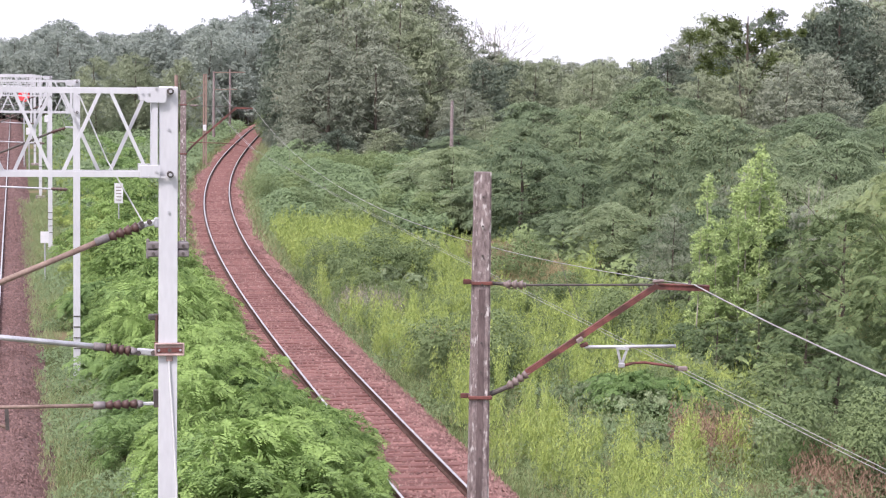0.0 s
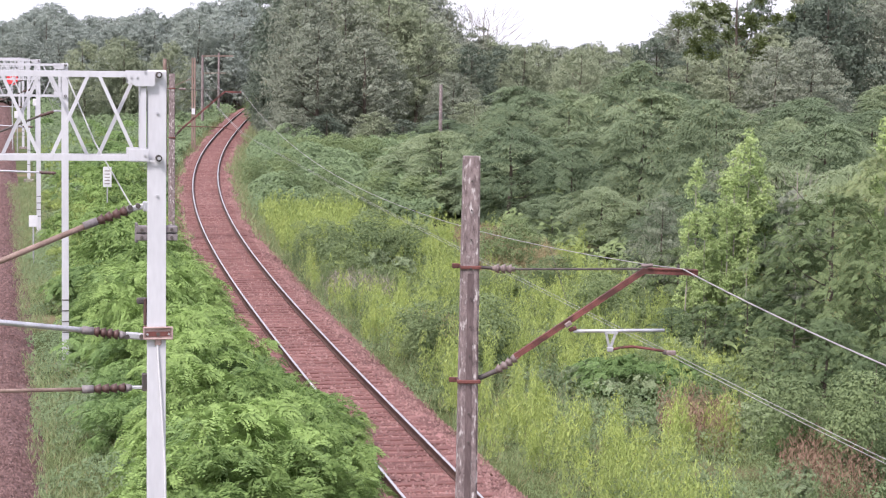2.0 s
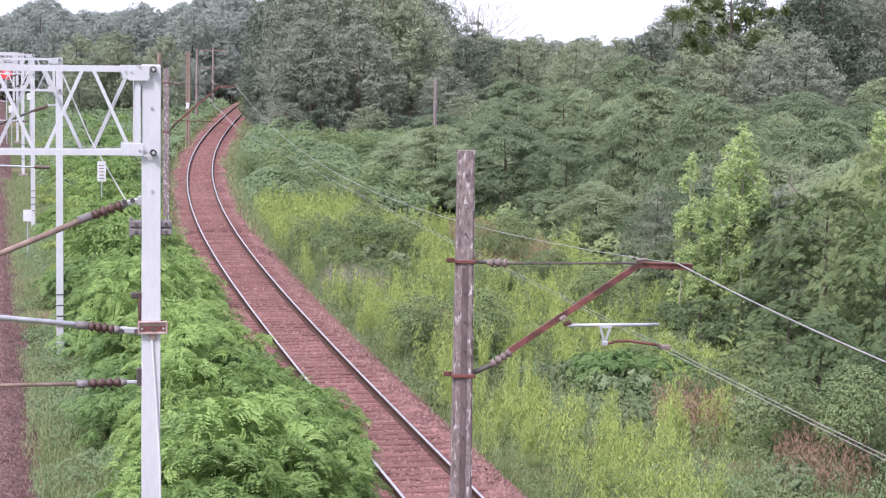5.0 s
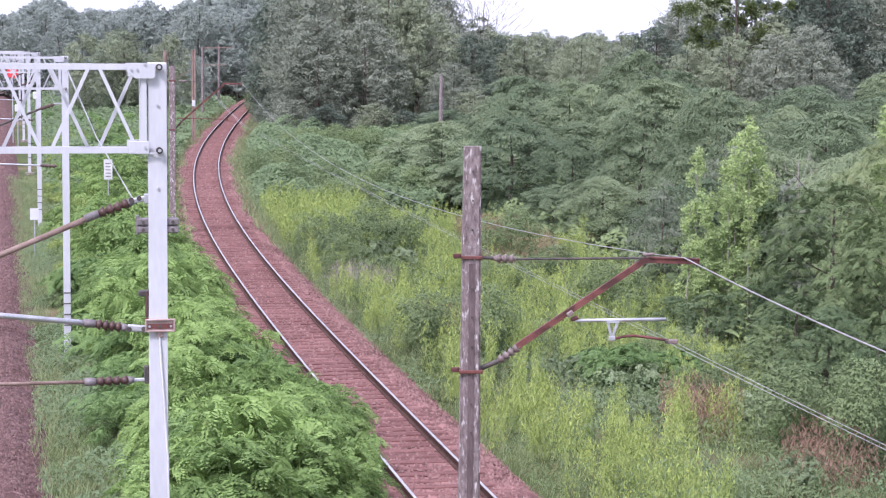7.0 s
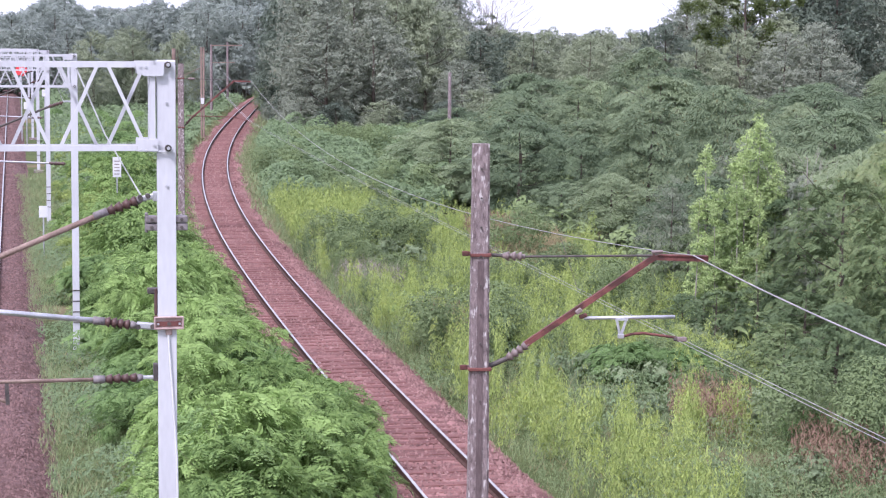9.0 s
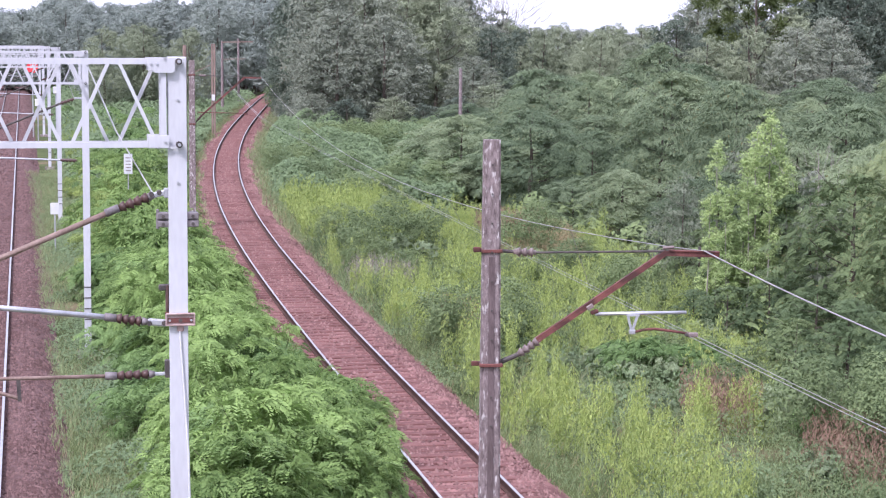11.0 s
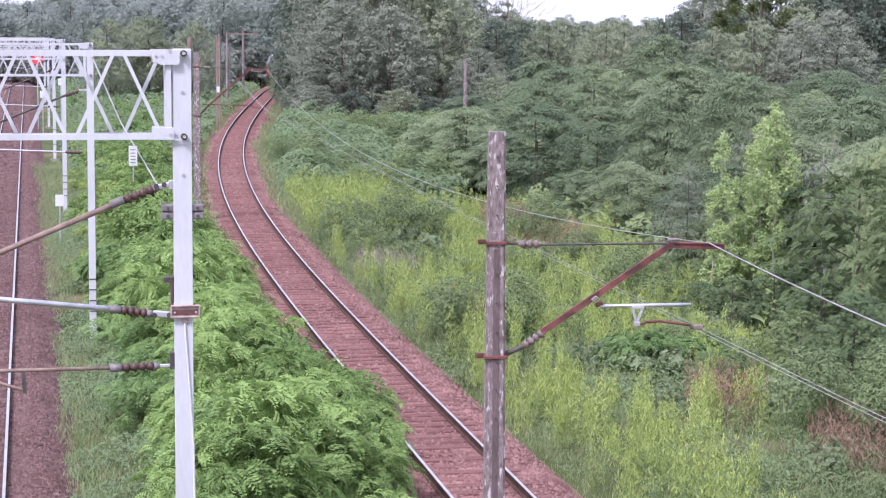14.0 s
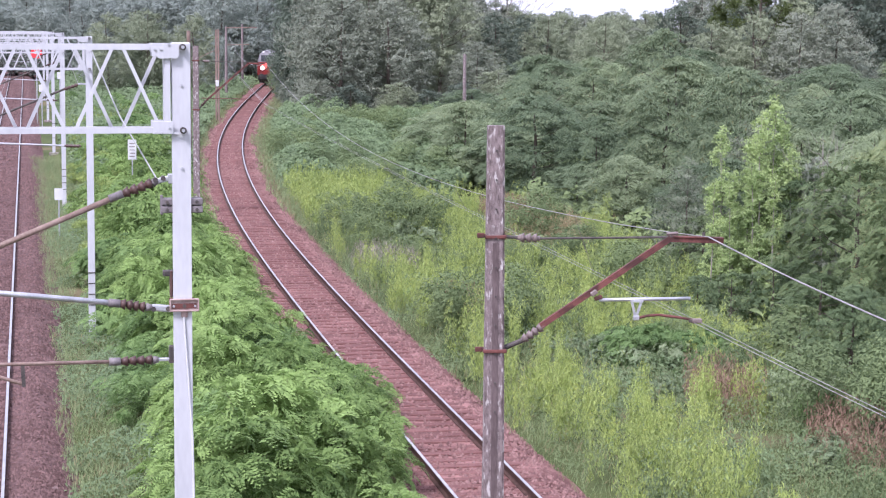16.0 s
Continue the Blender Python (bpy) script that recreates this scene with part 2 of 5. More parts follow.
def add_box(bm, size, m=None, bevel=0.0):
    r = bmesh.ops.create_cube(bm, size=1.0, matrix=(m or Matrix()) @ Matrix.Diagonal((*size, 1)))
    if bevel:
        es = list({e for v in r["verts"] for e in v.link_edges})
        bmesh.ops.bevel(bm, geom=es, offset=bevel, segments=1, affect="EDGES")
    return bm


def add_rod(bm, a, b, r0, r1=None, seg=10):
    a, b = Vector(a), Vector(b)
    d = b - a
    m = Matrix.Translation((a + b) / 2) @ d.to_track_quat("Z", "Y").to_matrix().to_4x4()
    bmesh.ops.create_cone(bm, cap_ends=True, segments=seg, radius1=r0, radius2=r0 if r1 is None else r1, depth=d.length, matrix=m)
    return bm


def add_bar(bm, a, b, w, h, up=(0, 0, 1)):
    """A straight bar of section w by h."""
    a, b, up = Vector(a), Vector(b), Vector(up)
    d = (b - a)
    y = d.normalized()
    x = y.cross(up).normalized()
    z = x.cross(y)
    m = Matrix((x, y, z)).transposed().to_4x4()
    m.translation = (a + b) / 2
    return add_box(bm, (w, d.length, h), m)


def box(size, m=None, bevel=0.0):
    return add_box(bmesh.new(), size, m, bevel)


def rod(a, b, r0, r1=None, seg=10):
    return add_rod(bmesh.new(), a, b, r0, r1, seg)


def bar(a, b, w, h, up=(0, 0, 1)):
    return add_bar(bmesh.new(), a, b, w, h, up)


def insulator(a, b, r, discs=4):
    """A porcelain rod with sheds between two ends."""
    a, b = Vector(a), Vector(b)
    bm = rod(a, b, r * 0.5, seg=12)
    d = (b - a).normalized()
    n = (b - a).length
    for i in range(discs):
        c = a + d * n * (i + 0.8) / (discs + 0.6)
        add_rod(bm, c - d * n * 0.10, c + d * n * 0.07, r * 0.62, r, seg=14)
    return bm


def wire(name, points, radius, mat, parent=None, label="", category=""):
    cu = bpy.data.curves.new(name, "CURVE")
    cu.dimensions, cu.bevel_depth, cu.bevel_resolution = "3D", radius, 1
    sp = cu.splines.new("POLY")
    sp.points.add(len(points) - 1)
    for p, c in zip(sp.points, points):
        p.co = (*c, 1)
    cu.materials.append(mat)
    ob = new(name, cu)
    if parent:
        ob.parent = parent
    if label:
        tagged(ob, label, category or "wire")
    return ob


def sagging(a, b, sag, n=24):
    a, b = np.array(a, float), np.array(b, float)
    return [tuple(a + (b - a) * s - np.array([0, 0, sag * 4 * s * (1 - s)])) for s in np.linspace(0, 1, n)]


def thing(name, label, category, at=(0, 0, 0), group="", kind="", turn=0.0):
    ob = new(name)
    ob.empty_display_size = 0.2
    ob.matrix_basis = pose(*at, 0, 0, turn)
    return tagged(ob, label, category, group, kind)


# ---- plan of the two lines ----
LINE_Y = [37.8, 50.4, 59, 67.6, 75.5, 86, 97.8, 110.8, 123.1, 138.5, 157.5, 172, 192, 218, 234]
LINE_X = [1.07, -1.37, -2.93, -4.48, -5.74, -7.53, -9.24, -11.0, -12.43, -13.93, -15.4, -16.3, -17.4, -18.67, -19.3]
LINE_FIT = np.polyfit(np.array(LINE_Y) / 100, LINE_X, 5)
LINE_D = np.polyder(LINE_FIT)


def line_x(y):
    """The middle of the single curved track at the distance y."""
    if y < 40:
        return float(np.polyval(LINE_FIT, 0.40) + (y - 40) * np.polyval(LINE_D, 0.40) / 100)
    if y > 225:
        d = y - 225
        return float(np.polyval(LINE_FIT, 2.25) - 0.043 * d + 0.00026 * d * d)
    return float(np.polyval(LINE_FIT, y / 100))


def line_slope(y):
    return (line_x(y + 0.5) - line_x(y - 0.5))


def yard_x(y):
    """The middle of the straight track on the other side of the masts."""
    return -1.35 - 0.196 * y


def yard_slope(y):
    return -0.196


GROUND_Z = -0.42


def ground_height(x, y):
    c = line_x(y)
    out = max(0.0, min(1.0, (x - c - 3.2) / 5.0))
    n = noise.noise((x * 0.07, y * 0.05, 3.0)) * 0.35 + noise.noise((x * 0.35, y * 0.3, 9.0)) * 0.10
    near = max(0.0, min(1.0, (abs(x - c) - 2.6) / 2.0)) * max(0.0, min(1.0, (abs(x - yard_x(y)) - 2.8) / 2.0))
    far = max(0.0, y - 270) * 0.017
    return GROUND_Z - 0.12 + n * near - 0.25 * out - far


# ---- ground: one sheet to the horizon, finer where it is near ----
def build_ground():
    xs = np.concatenate([np.linspace(-2500, -120, 12), np.linspace(-100, -34, 14), np.linspace(-32, 34, 100), np.linspace(38, 110, 14), np.linspace(130, 2500, 12)])
    ys = np.concatenate([np.linspace(-600, -20, 8), np.linspace(0, 130, 150), np.linspace(133, 260, 60), np.linspace(280, 500, 12), np.linspace(600, 4000, 12)])
    v = [(x, y, ground_height(x, y) if -60 < x < 110 and 0 < y < 300 else GROUND_Z - 0.12 - max(0.0, y - 270) * 0.017) for y in ys for x in xs]
    w = len(xs)
    f = [(j * w + i, j * w + i + 1, (j + 1) * w + i + 1, (j + 1) * w + i) for j in range(len(ys) - 1) for i in range(w - 1)]
    tagged(raw("ground", v, f, M_GROUND, smooth=True), "rough green meadow soil beside the railway lines", "ground", kind="structure")


def sweep(xf, sf, y0, y1, step, profile, rough=0.0, seed=0):
    """Verts and faces of a profile (side, height) carried along a track."""
    ys = np.arange(y0, y1 + step / 2, step)
    v = []
    for k, y in enumerate(ys):
        s = sf(y)
        n = math.hypot(1, s)
        for i, (a, z) in enumerate(profile):
            q = noise.noise((a * 1.3 + seed, y * 0.55, z)) * rough if rough else 0.0
            e = noise.noise((y * 0.35, a * 0.2 + seed, 5.0)) * rough * 5 * (abs(a) > 1.6) if rough else 0.0
            aa = a + math.copysign(1, a) * e
            v.append((xf(y) + aa / n, y - aa * s / n, z + q))
    w = len(profile)
    f = [(j * w + i, j * w + i + 1, (j + 1) * w + i + 1, (j + 1) * w + i) for j in range(len(ys) - 1) for i in range(w - 1)]
    return v, f


RAIL = [(0.0, 0.0), (0.036, -0.004), (0.036, -0.036), (0.010, -0.05), (0.010, -0.14), (0.068, -0.155), (0.068, -0.172),
        (-0.068, -0.172), (-0.068, -0.155), (-0.010, -0.14), (-0.010, -0.05), (-0.036, -0.036), (-0.036, -0.004), (0.0, 0.0)]
HEAD = [(-0.030, 0.0035), (0.030, 0.0035)]


def build_track(xf, sf, y0, y1, near, label, seed, fill=0.0, stone=None, rough=0.035):
    """Ballast bed, two rails with worn bright heads, sleepers; the nearest sleepers are single parts."""
    rnd = np.random.default_rng(seed)
    bed = [(-2.9, -0.85), (-2.25, -0.58), (-1.85, -0.36), (-1.5, -0.24), (-1.2, -0.225), (-0.8, -0.225), (-0.4, -0.23), (0, -0.235), (0.4, -0.23),
           (0.8, -0.225), (1.2, -0.225), (1.5, -0.24), (1.85, -0.36), (2.25, -0.58), (2.9, -0.85)]
    bed = [(a, z + (fill if abs(a) < 1.6 else 0.0)) for a, z in bed]
    v, f = sweep(xf, sf, y0, y1, 0.5, bed, rough, seed)
    tagged(raw("ballast_bed", v, f, stone or M_BALLAST, smooth=True), "rust-stained crushed stone ballast bed under the track", "ballast", kind="structure")
    track = thing("railway_track", label, "railway track", kind="structure")
    for side in (-0.7535, 0.7535):
        v, f = sweep(xf, sf, y0, y1, 1.0, [(a + side, z) for a, z in RAIL])
        rail = raw("rail", v, f, M_RUST, track)
        v, f = sweep(xf, sf, y0, y1, 1.0, [(a + side, z) for a, z in HEAD])
        raw("running_surface", v, f, M_RAILTOP, rail)["label"] = "bright worn rail head"
    proto = bpy.data.meshes.new("sleeper")
    bm = box((2.6, 0.26, 0.15), None, 0.012)
    bm.to_mesh(proto)
    bm.free()
    proto.materials.append(M_SLEEPER)
    pv = np.array([tuple(q.co) for q in proto.vertices])
    pf = [tuple(p.vertices) for p in proto.polygons]
    rest_v, rest_f, y, count = [], [], y0, 0
    while y < y1:
        s = sf(y)
        m = pose(xf(y), y, -0.248 + rnd.uniform(-0.012, 0.008), rnd.uniform(-0.8, 0.8), rnd.uniform(-0.6, 0.6), -math.degrees(math.atan(s)) + rnd.uniform(-1, 1))
        if count < near:
            ob = new("sleeper", proto)
            ob.parent = track
            ob.matrix_basis = m
        else:
            base = len(rest_v)
            rest_v += [tuple(m @ Vector(c)) for c in pv]
            rest_f += [tuple(i + base for i in q) for q in pf]
        count += 1
        y += 0.6 / math.hypot(1, s)
    if rest_v:
        me = bpy.data.meshes.new("far_sleepers")
        me.from_pydata(rest_v, [], rest_f)
        me.materials.append(M_SLEEPER)
        ob = new("far_sleepers", me)
        ob.parent = track
        ob["kind"] = "stuff"
    return track


def scatter_stones(xf, sf, y0, y1, n, seed, lift=0.0, mat=M_STONE, size=0.04):
    """Loose ballast stones: squashed octahedra, joined."""
    r = np.random.default_rng(seed)
    base = np.array([(1, 0, 0), (-1, 0, 0), (0, 1, 0), (0, -1, 0), (0, 0, 1), (0, 0, -1)], float)
    tri = np.array([(0, 2, 4), (2, 1, 4), (1, 3, 4), (3, 0, 4), (2, 0, 5), (1, 2, 5), (3, 1, 5), (0, 3, 5)])
    u = r.random(n)
    y = y0 + (y1 - y0) * u ** 1.6
    a = np.where(r.random(n) < 0.55, r.choice([-1, 1], n) * r.uniform(1.15, 2.4, n), r.uniform(-1.3, 1.3, n))
    z = np.interp(np.abs(a), [0, 1.5, 1.85, 2.25, 2.9], [-0.23 + lift, -0.24 + lift, -0.36, -0.58, -0.85]) + 0.012
    x = np.array([xf(q) for q in y]) + a
    size = size * r.uniform(0.62, 1.38, n)[:, None] * r.uniform(0.6, 1.3, (n, 3))
    ang = r.uniform(0, 6.28, n)
    c, s = np.cos(ang), np.sin(ang)
    p = base[None] * size[:, None, :] + r.normal(0, 0.004, (n, 6, 3))
    p = np.stack([p[..., 0] * c[:, None] - p[..., 1] * s[:, None], p[..., 0] * s[:, None] + p[..., 1] * c[:, None], p[..., 2]], -1)
    p += np.stack([x, y, z], -1)[:, None, :]
    f = (tri[None] + (np.arange(n) * 6)[:, None, None]).reshape(-1, 3)
    tagged(raw("ballast_stones", p.reshape(-1, 3), f, mat), "loose rust-pink crushed stones lying on the ballast", "stones", kind="stuff")


# ---- masts, portals and wires ----
AXIS = np.array([-0.1923, 0.9813, 0.0])
LEFT = np.array([-0.9813, -0.1923, 0.0])
AXIS_TURN = math.degrees(math.atan2(0.1923, 0.9813))


def truss_beam(parent, x0, x1, z0, z1):
    """A lattice beam in its thing's space, along -x: chords, end plates and zigzag braces on both faces."""
    for y in (-0.11, 0.11):
        for z in (z0, z1):
            part("chord", add_bar(bmesh.new(), (x0, y, z), (x1, y, z), 0.05, 0.057), M_WHITE, parent)
        n = int(round((x1 - x0) / -0.475))
        for i in range(n):
            a, b = x0 + (x1 - x0) * i / n, x0 + (x1 - x0) * (i + 1) / n
            a, b = a - 0.05, b + 0.05
            lo, hi = (z1, z0) if (i + (y > 0)) % 2 else (z0, z1)
            off = 0.006 if y > 0 else 0.0
            part("brace", bar((a, y + off, lo), (b, y + off, hi), 0.034, 0.056, (0, 1, 0)), M_WHITE, parent)


def build_portal(y, top, shift=0.0):
    """A pale steel portal: an H-section mast beside the track and a lattice beam over the yard."""
    x = yard_x(y) + 2.92 + shift
    t = thing("catenary_portal", "pale grey-white painted steel portal with lattice beam over the tracks", "catenary portal", (x, y, 0), "catenary portals", turn=AXIS_TURN)
    h = top
    bm = box((0.192, 0.014, h + 0.5), pose(-0.004, -0.10, h / 2 - 0.25), 0.004)
    part("front_flange", bm, M_WHITE, t)
    part("rear_flange", box((0.18, 0.014, h + 0.5), pose(0, 0.10, h / 2 - 0.25), 0.004), M_WHITE, t)
    part("web", box((0.012, 0.186, h + 0.5), pose(0, 0, h / 2 - 0.25)), M_WHITE, t)
    part("cap_plate", box((0.184, 0.19, 0.012), pose(0, 0, h + 0.002), 0.003), M_WHITE, t)
    part("foundation", box((0.6, 0.6, 0.5), pose(0, 0, -0.62), 0.03), M_CONCRETE, t, "grey concrete foundation block")
    zb, zt = h - 0.885, h - 0.037
    truss_beam(t, -0.16, -13.2, zb, zt)
    for z in (zb, zt):
        up = 0.03 if z == zb else -0.03
        gusset = part("gusset_plate", box((0.21, 0.014, 0.13), pose(-0.195, -0.150, z + up), 0.004), M_WHITE, t)
        part("gusset_plate", box((0.21, 0.014, 0.13), pose(-0.195, 0.150, z + up), 0.004), M_WHITE, t)
        bolt = part("bolt", rod((0.012, -0.178, z), (0.012, -0.107, z), 0.034, seg=14), M_DARKSTEEL, t, "dark bolt washer")
        part("nut", rod((0.012, -0.20, z), (0.012, -0.178, z), 0.018, seg=6), M_STEEL, bolt, "bright hexagon nut")
        part("stub", box((0.11, 0.012, 0.02), pose(-0.045, -0.14, z - 0.03)), M_WHITE, t)
        for bx in (-0.13, -0.21, -0.27):
            part("bolt", rod((bx, -0.172, z + (-0.022 if bx != -0.13 else 0.03)), (bx, -0.157, z + (-0.022 if bx != -0.13 else 0.03)), 0.013, seg=8), M_STEEL, gusset)
    for gy in (-0.159, 0.141):
        bm = bmesh.new()
        low = [bm.verts.new((gx, gy, zt + gz)) for gx, gz in ((-0.31, 0.036), (-0.31, -0.045), (-0.225, -0.115), (-0.045, -0.115), (-0.028, -0.09), (-0.028, 0.036))]
        far = [bm.verts.new((v.co.x, v.co.y + 0.018, v.co.z)) for v in low]
        bm.faces.new(low)
        bm.faces.new(far[::-1])
        for a in range(6):
            bm.faces.new((low[a], far[a], far[(a + 1) % 6], low[(a + 1) % 6]))
        part("corner_plate", bm, M_WHITE, t)
    part("upright", box((0.055, 0.02, zt - zb - 0.07), pose(-0.142, -0.12, (zb + zt) / 2)), M_WHITE, t)
    part("upright", box((0.012, 0.20, zt - zb - 0.07), pose(-0.172, -0.005, (zb + zt) / 2)), M_WHITE, t)
    for z in (zb - 0.39, zt - 0.39):
        part("bolt", rod((0.0, -0.122, z), (0.0, -0.107, z), 0.015, seg=8), M_STEEL, t)
    part("far_mast", box((0.18, 0.2, h + 0.5), pose(-13.3, 0, h / 2 - 0.25), 0.01), M_WHITE, t)
    return t


def near_portal_fittings(t):
    """Cantilever tubes, insulators, clamps and earth cable on the nearest mast; thing space, -x towards the yard."""
    def tube(name, a, b, r, mat, label=""):
        return part(name, rod(a, b, r, seg=12), mat, t, label, True)
    # upper tube, rises to the mast
    tube("upper_tube", (-2.9, 0, 6.02), (-0.62, 0, 6.97), 0.03, M_BROWN, "brown sloping cantilever tube")
    part("insulator", insulator((-0.62, 0, 6.97), (-0.27, 0, 7.10), 0.058, 4), M_INSUL, t, "brown ribbed porcelain insulator", True)
    part("clevis", box((0.17, 0.05, 0.055), pose(-0.19, 0, 7.12, 0, -14, 0), 0.01), M_STEEL, t)
    part("clevis", box((0.06, 0.09, 0.10), pose(-0.11, 0, 7.13), 0.01), M_STEEL, t)
    # middle tube
    tube("middle_tube", (-3.0, 0, 6.12), (-0.64, 0, 5.86), 0.029, M_STEEL, "pale zinc cantilever tube")
    part("insulator", insulator((-0.66, 0, 5.862), (-0.36, 0, 5.815), 0.058, 4), M_INSUL, t, "brown ribbed porcelain insulator", True)
    part("clevis", box((0.20, 0.06, 0.07), pose(-0.22, 0, 5.805, 0, 6, 0), 0.014), M_STEEL, t)
    clamp = part("clamp", box((0.295, 0.018, 0.125), pose(0.01, -0.120, 5.81), 0.006), M_CLAMP, t, "faded pink-brown bolted mast clamp")
    part("clamp_rim", box((0.30, 0.04, 0.016), pose(0.01, -0.138, 5.868), 0.004), M_CLAMP, clamp)
    part("clamp_rim", box((0.30, 0.04, 0.016), pose(0.01, -0.138, 5.752), 0.004), M_CLAMP, clamp)
    for bx in (-0.135, 0.155):
        part("clamp_rim", box((0.014, 0.04, 0.12), pose(bx, -0.138, 5.81), 0.004), M_CLAMP, clamp)
    part("clamp_recess", box((0.25, 0.008, 0.05), pose(0.01, -0.132, 5.80), 0.002), M_REDRUST, clamp, "rusty inner bar of the clamp")
    part("clamp_tongue", box((0.07, 0.016, 0.07), pose(0.01, -0.122, 5.715), 0.01), M_CLAMP, clamp)
    for bx in (-0.10, 0.01, 0.12):
        part("bolt", rod((bx, -0.150, 5.80), (bx, -0.136, 5.80), 0.02 if bx == 0.01 else 0.013, seg=10), M_DARKSTEEL if bx == 0.01 else M_STEEL, clamp)
    part("clamp", box((0.26, 0.02, 0.085), pose(0.0, 0.122, 5.81), 0.004), M_REDRUST, t)
    # lower tube with a hanging dropper fitting
    tube("lower_tube", (-3.0, 0, 5.265), (-0.66, 0, 5.265), 0.020, M_BROWN, "thin brown registration tube")
    part("insulator", insulator((-0.66, 0, 5.265), (-0.28, 0, 5.275), 0.054, 4), M_INSUL, t, "brown ribbed porcelain insulator", True)
    part("clevis", box((0.20, 0.035, 0.035), pose(-0.19, 0, 5.275), 0.008), M_STEEL, t)
    part("bracket", box((0.05, 0.1, 0.18), pose(-0.12, 0, 5.28), 0.006), M_DARKSTEEL, t)
    part("hanger", bar((-1.64, 0, 5.25), (-1.63, 0, 5.03), 0.05, 0.04), M_DARKSTEEL, t)
    part("hanger_arm", rod((-1.95, 0, 5.16), (-1.62, 0, 5.05), 0.02, seg=8), M_BROWN, t)
    for (xa, za), (xb, zb) in (((-0.74, 6.925), (-0.60, 6.98)), ((-0.76, 5.875), (-0.64, 5.858)), ((-0.76, 5.265), (-0.64, 5.265))):
        part("end_cap", rod((xa, 0, za), (xb, 0, zb), 0.042, seg=12), M_BRACKET, t, "dull grey insulator cap", True)
    for (xa, za), (xb, zb) in (((-0.30, 7.085), (-0.24, 7.11)), ((-0.38, 5.82), (-0.31, 5.81)), ((-0.31, 5.272), (-0.25, 5.275))):
        part("end_cap", rod((xa, 0, za), (xb, 0, zb), 0.045, 0.03, seg=12), M_BRACKET, t, "dull grey insulator cap", True)
    for cx, cz in ((-0.27, 7.12), (-0.19, 7.135), (-0.30, 5.80), (-0.15, 5.80)):
        part("eye_bolt", rod((cx, -0.05, cz), (cx, 0.05, cz), 0.026, seg=10), M_DARKSTEEL, t)
    # upper clamp with a bracket on both sides
    for bx in (-0.155, 0.15):
        for bz in (6.795, 6.875):
            part("bracket", box((0.125, 0.16, 0.068), pose(bx, 0, bz), 0.008), M_BRACKET, t)
            part("bolt", rod((bx, -0.10, bz), (bx, -0.08, bz), 0.018, seg=8), M_DARKSTEEL, t)
    part("bracket", box((0.03, 0.1, 0.20), pose(-0.205, 0, 6.84), 0.006), M_BRACKET, t)
    part("bracket_bar", box((0.42, 0.02, 0.02), pose(0.0, 0.13, 6.87)), M_DARKSTEEL, t)
    part("bracket", box((0.12, 0.10, 0.06), pose(-0.14, 0, 6.13), 0.01), M_DARKSTEEL, t)
    part("cover", box((0.03, 0.12, 0.28), pose(-0.115, 0, 6.02), 0.008), M_INSUL, t)
    for child in t.children:
        z = sum(c[2] for c in child.bound_box) / 8
        if child.data and len(child.data.vertices) < 4000 and child.name.split(".")[0] in ("middle_tube", "lower_tube", "insulator", "clevis", "end_cap", "eye_bolt", "hanger", "hanger_arm", "upper_tube"):
            child.location.z -= 0.02 if z > 6.4 or child.name.startswith("upper") else (0.04 if z > 5.5 else 0.05)
    wire("earth_cable", [(0.0, -0.115, 5.77), (0.015, -0.122, 5.5), (0.05, -0.118, 5.0), (0.085, -0.115, 4.4), (0.10, -0.115, 3.4), (0.10, -0.115, 0.0)], 0.012, M_SIGNWHITE, t)
    wire("guy_cable", [(-0.90, 0.11, 8.42), (-0.62, 0.05, 7.75), (-0.26, 0.0, 7.12)], 0.008, M_SIGNWHITE, t)


def far_portal_fittings(t, top):
    """Cantilever set of a portal further along, in smaller detail."""
    z = top - 1.4
    part("upper_tube", rod((-2.9, 0, z - 0.95), (-0.7, 0, z - 0.05), 0.03, seg=8), M_DARKSTEEL, t)
    part("insulator", insulator((-0.7, 0, z - 0.05), (-0.3, 0, z + 0.08), 0.06, 4), M_INSUL, t)
    part("clevis", box((0.24, 0.05, 0.05), pose(-0.19, 0, z + 0.10), 0.01), M_STEEL, t)
    part("lower_tube", rod((-3.0, 0, z - 1.5), (-0.7, 0, z - 1.6), 0.025, seg=8), M_STEEL, t)
    part("insulator", insulator((-0.7, 0, z - 1.6), (-0.25, 0, z - 1.62), 0.06, 4), M_INSUL, t)
    for k in range(4):
        part("warning_band", box((0.186, 0.012, 0.03), pose(0, -0.113, 0.55 + k * 0.3)), M_DARKSTEEL, t)
    wire("earth_cable", [(-0.75, 0.1, top - 0.1), (-0.3, 0, z + 0.1)], 0.008, M_WIRE, t)


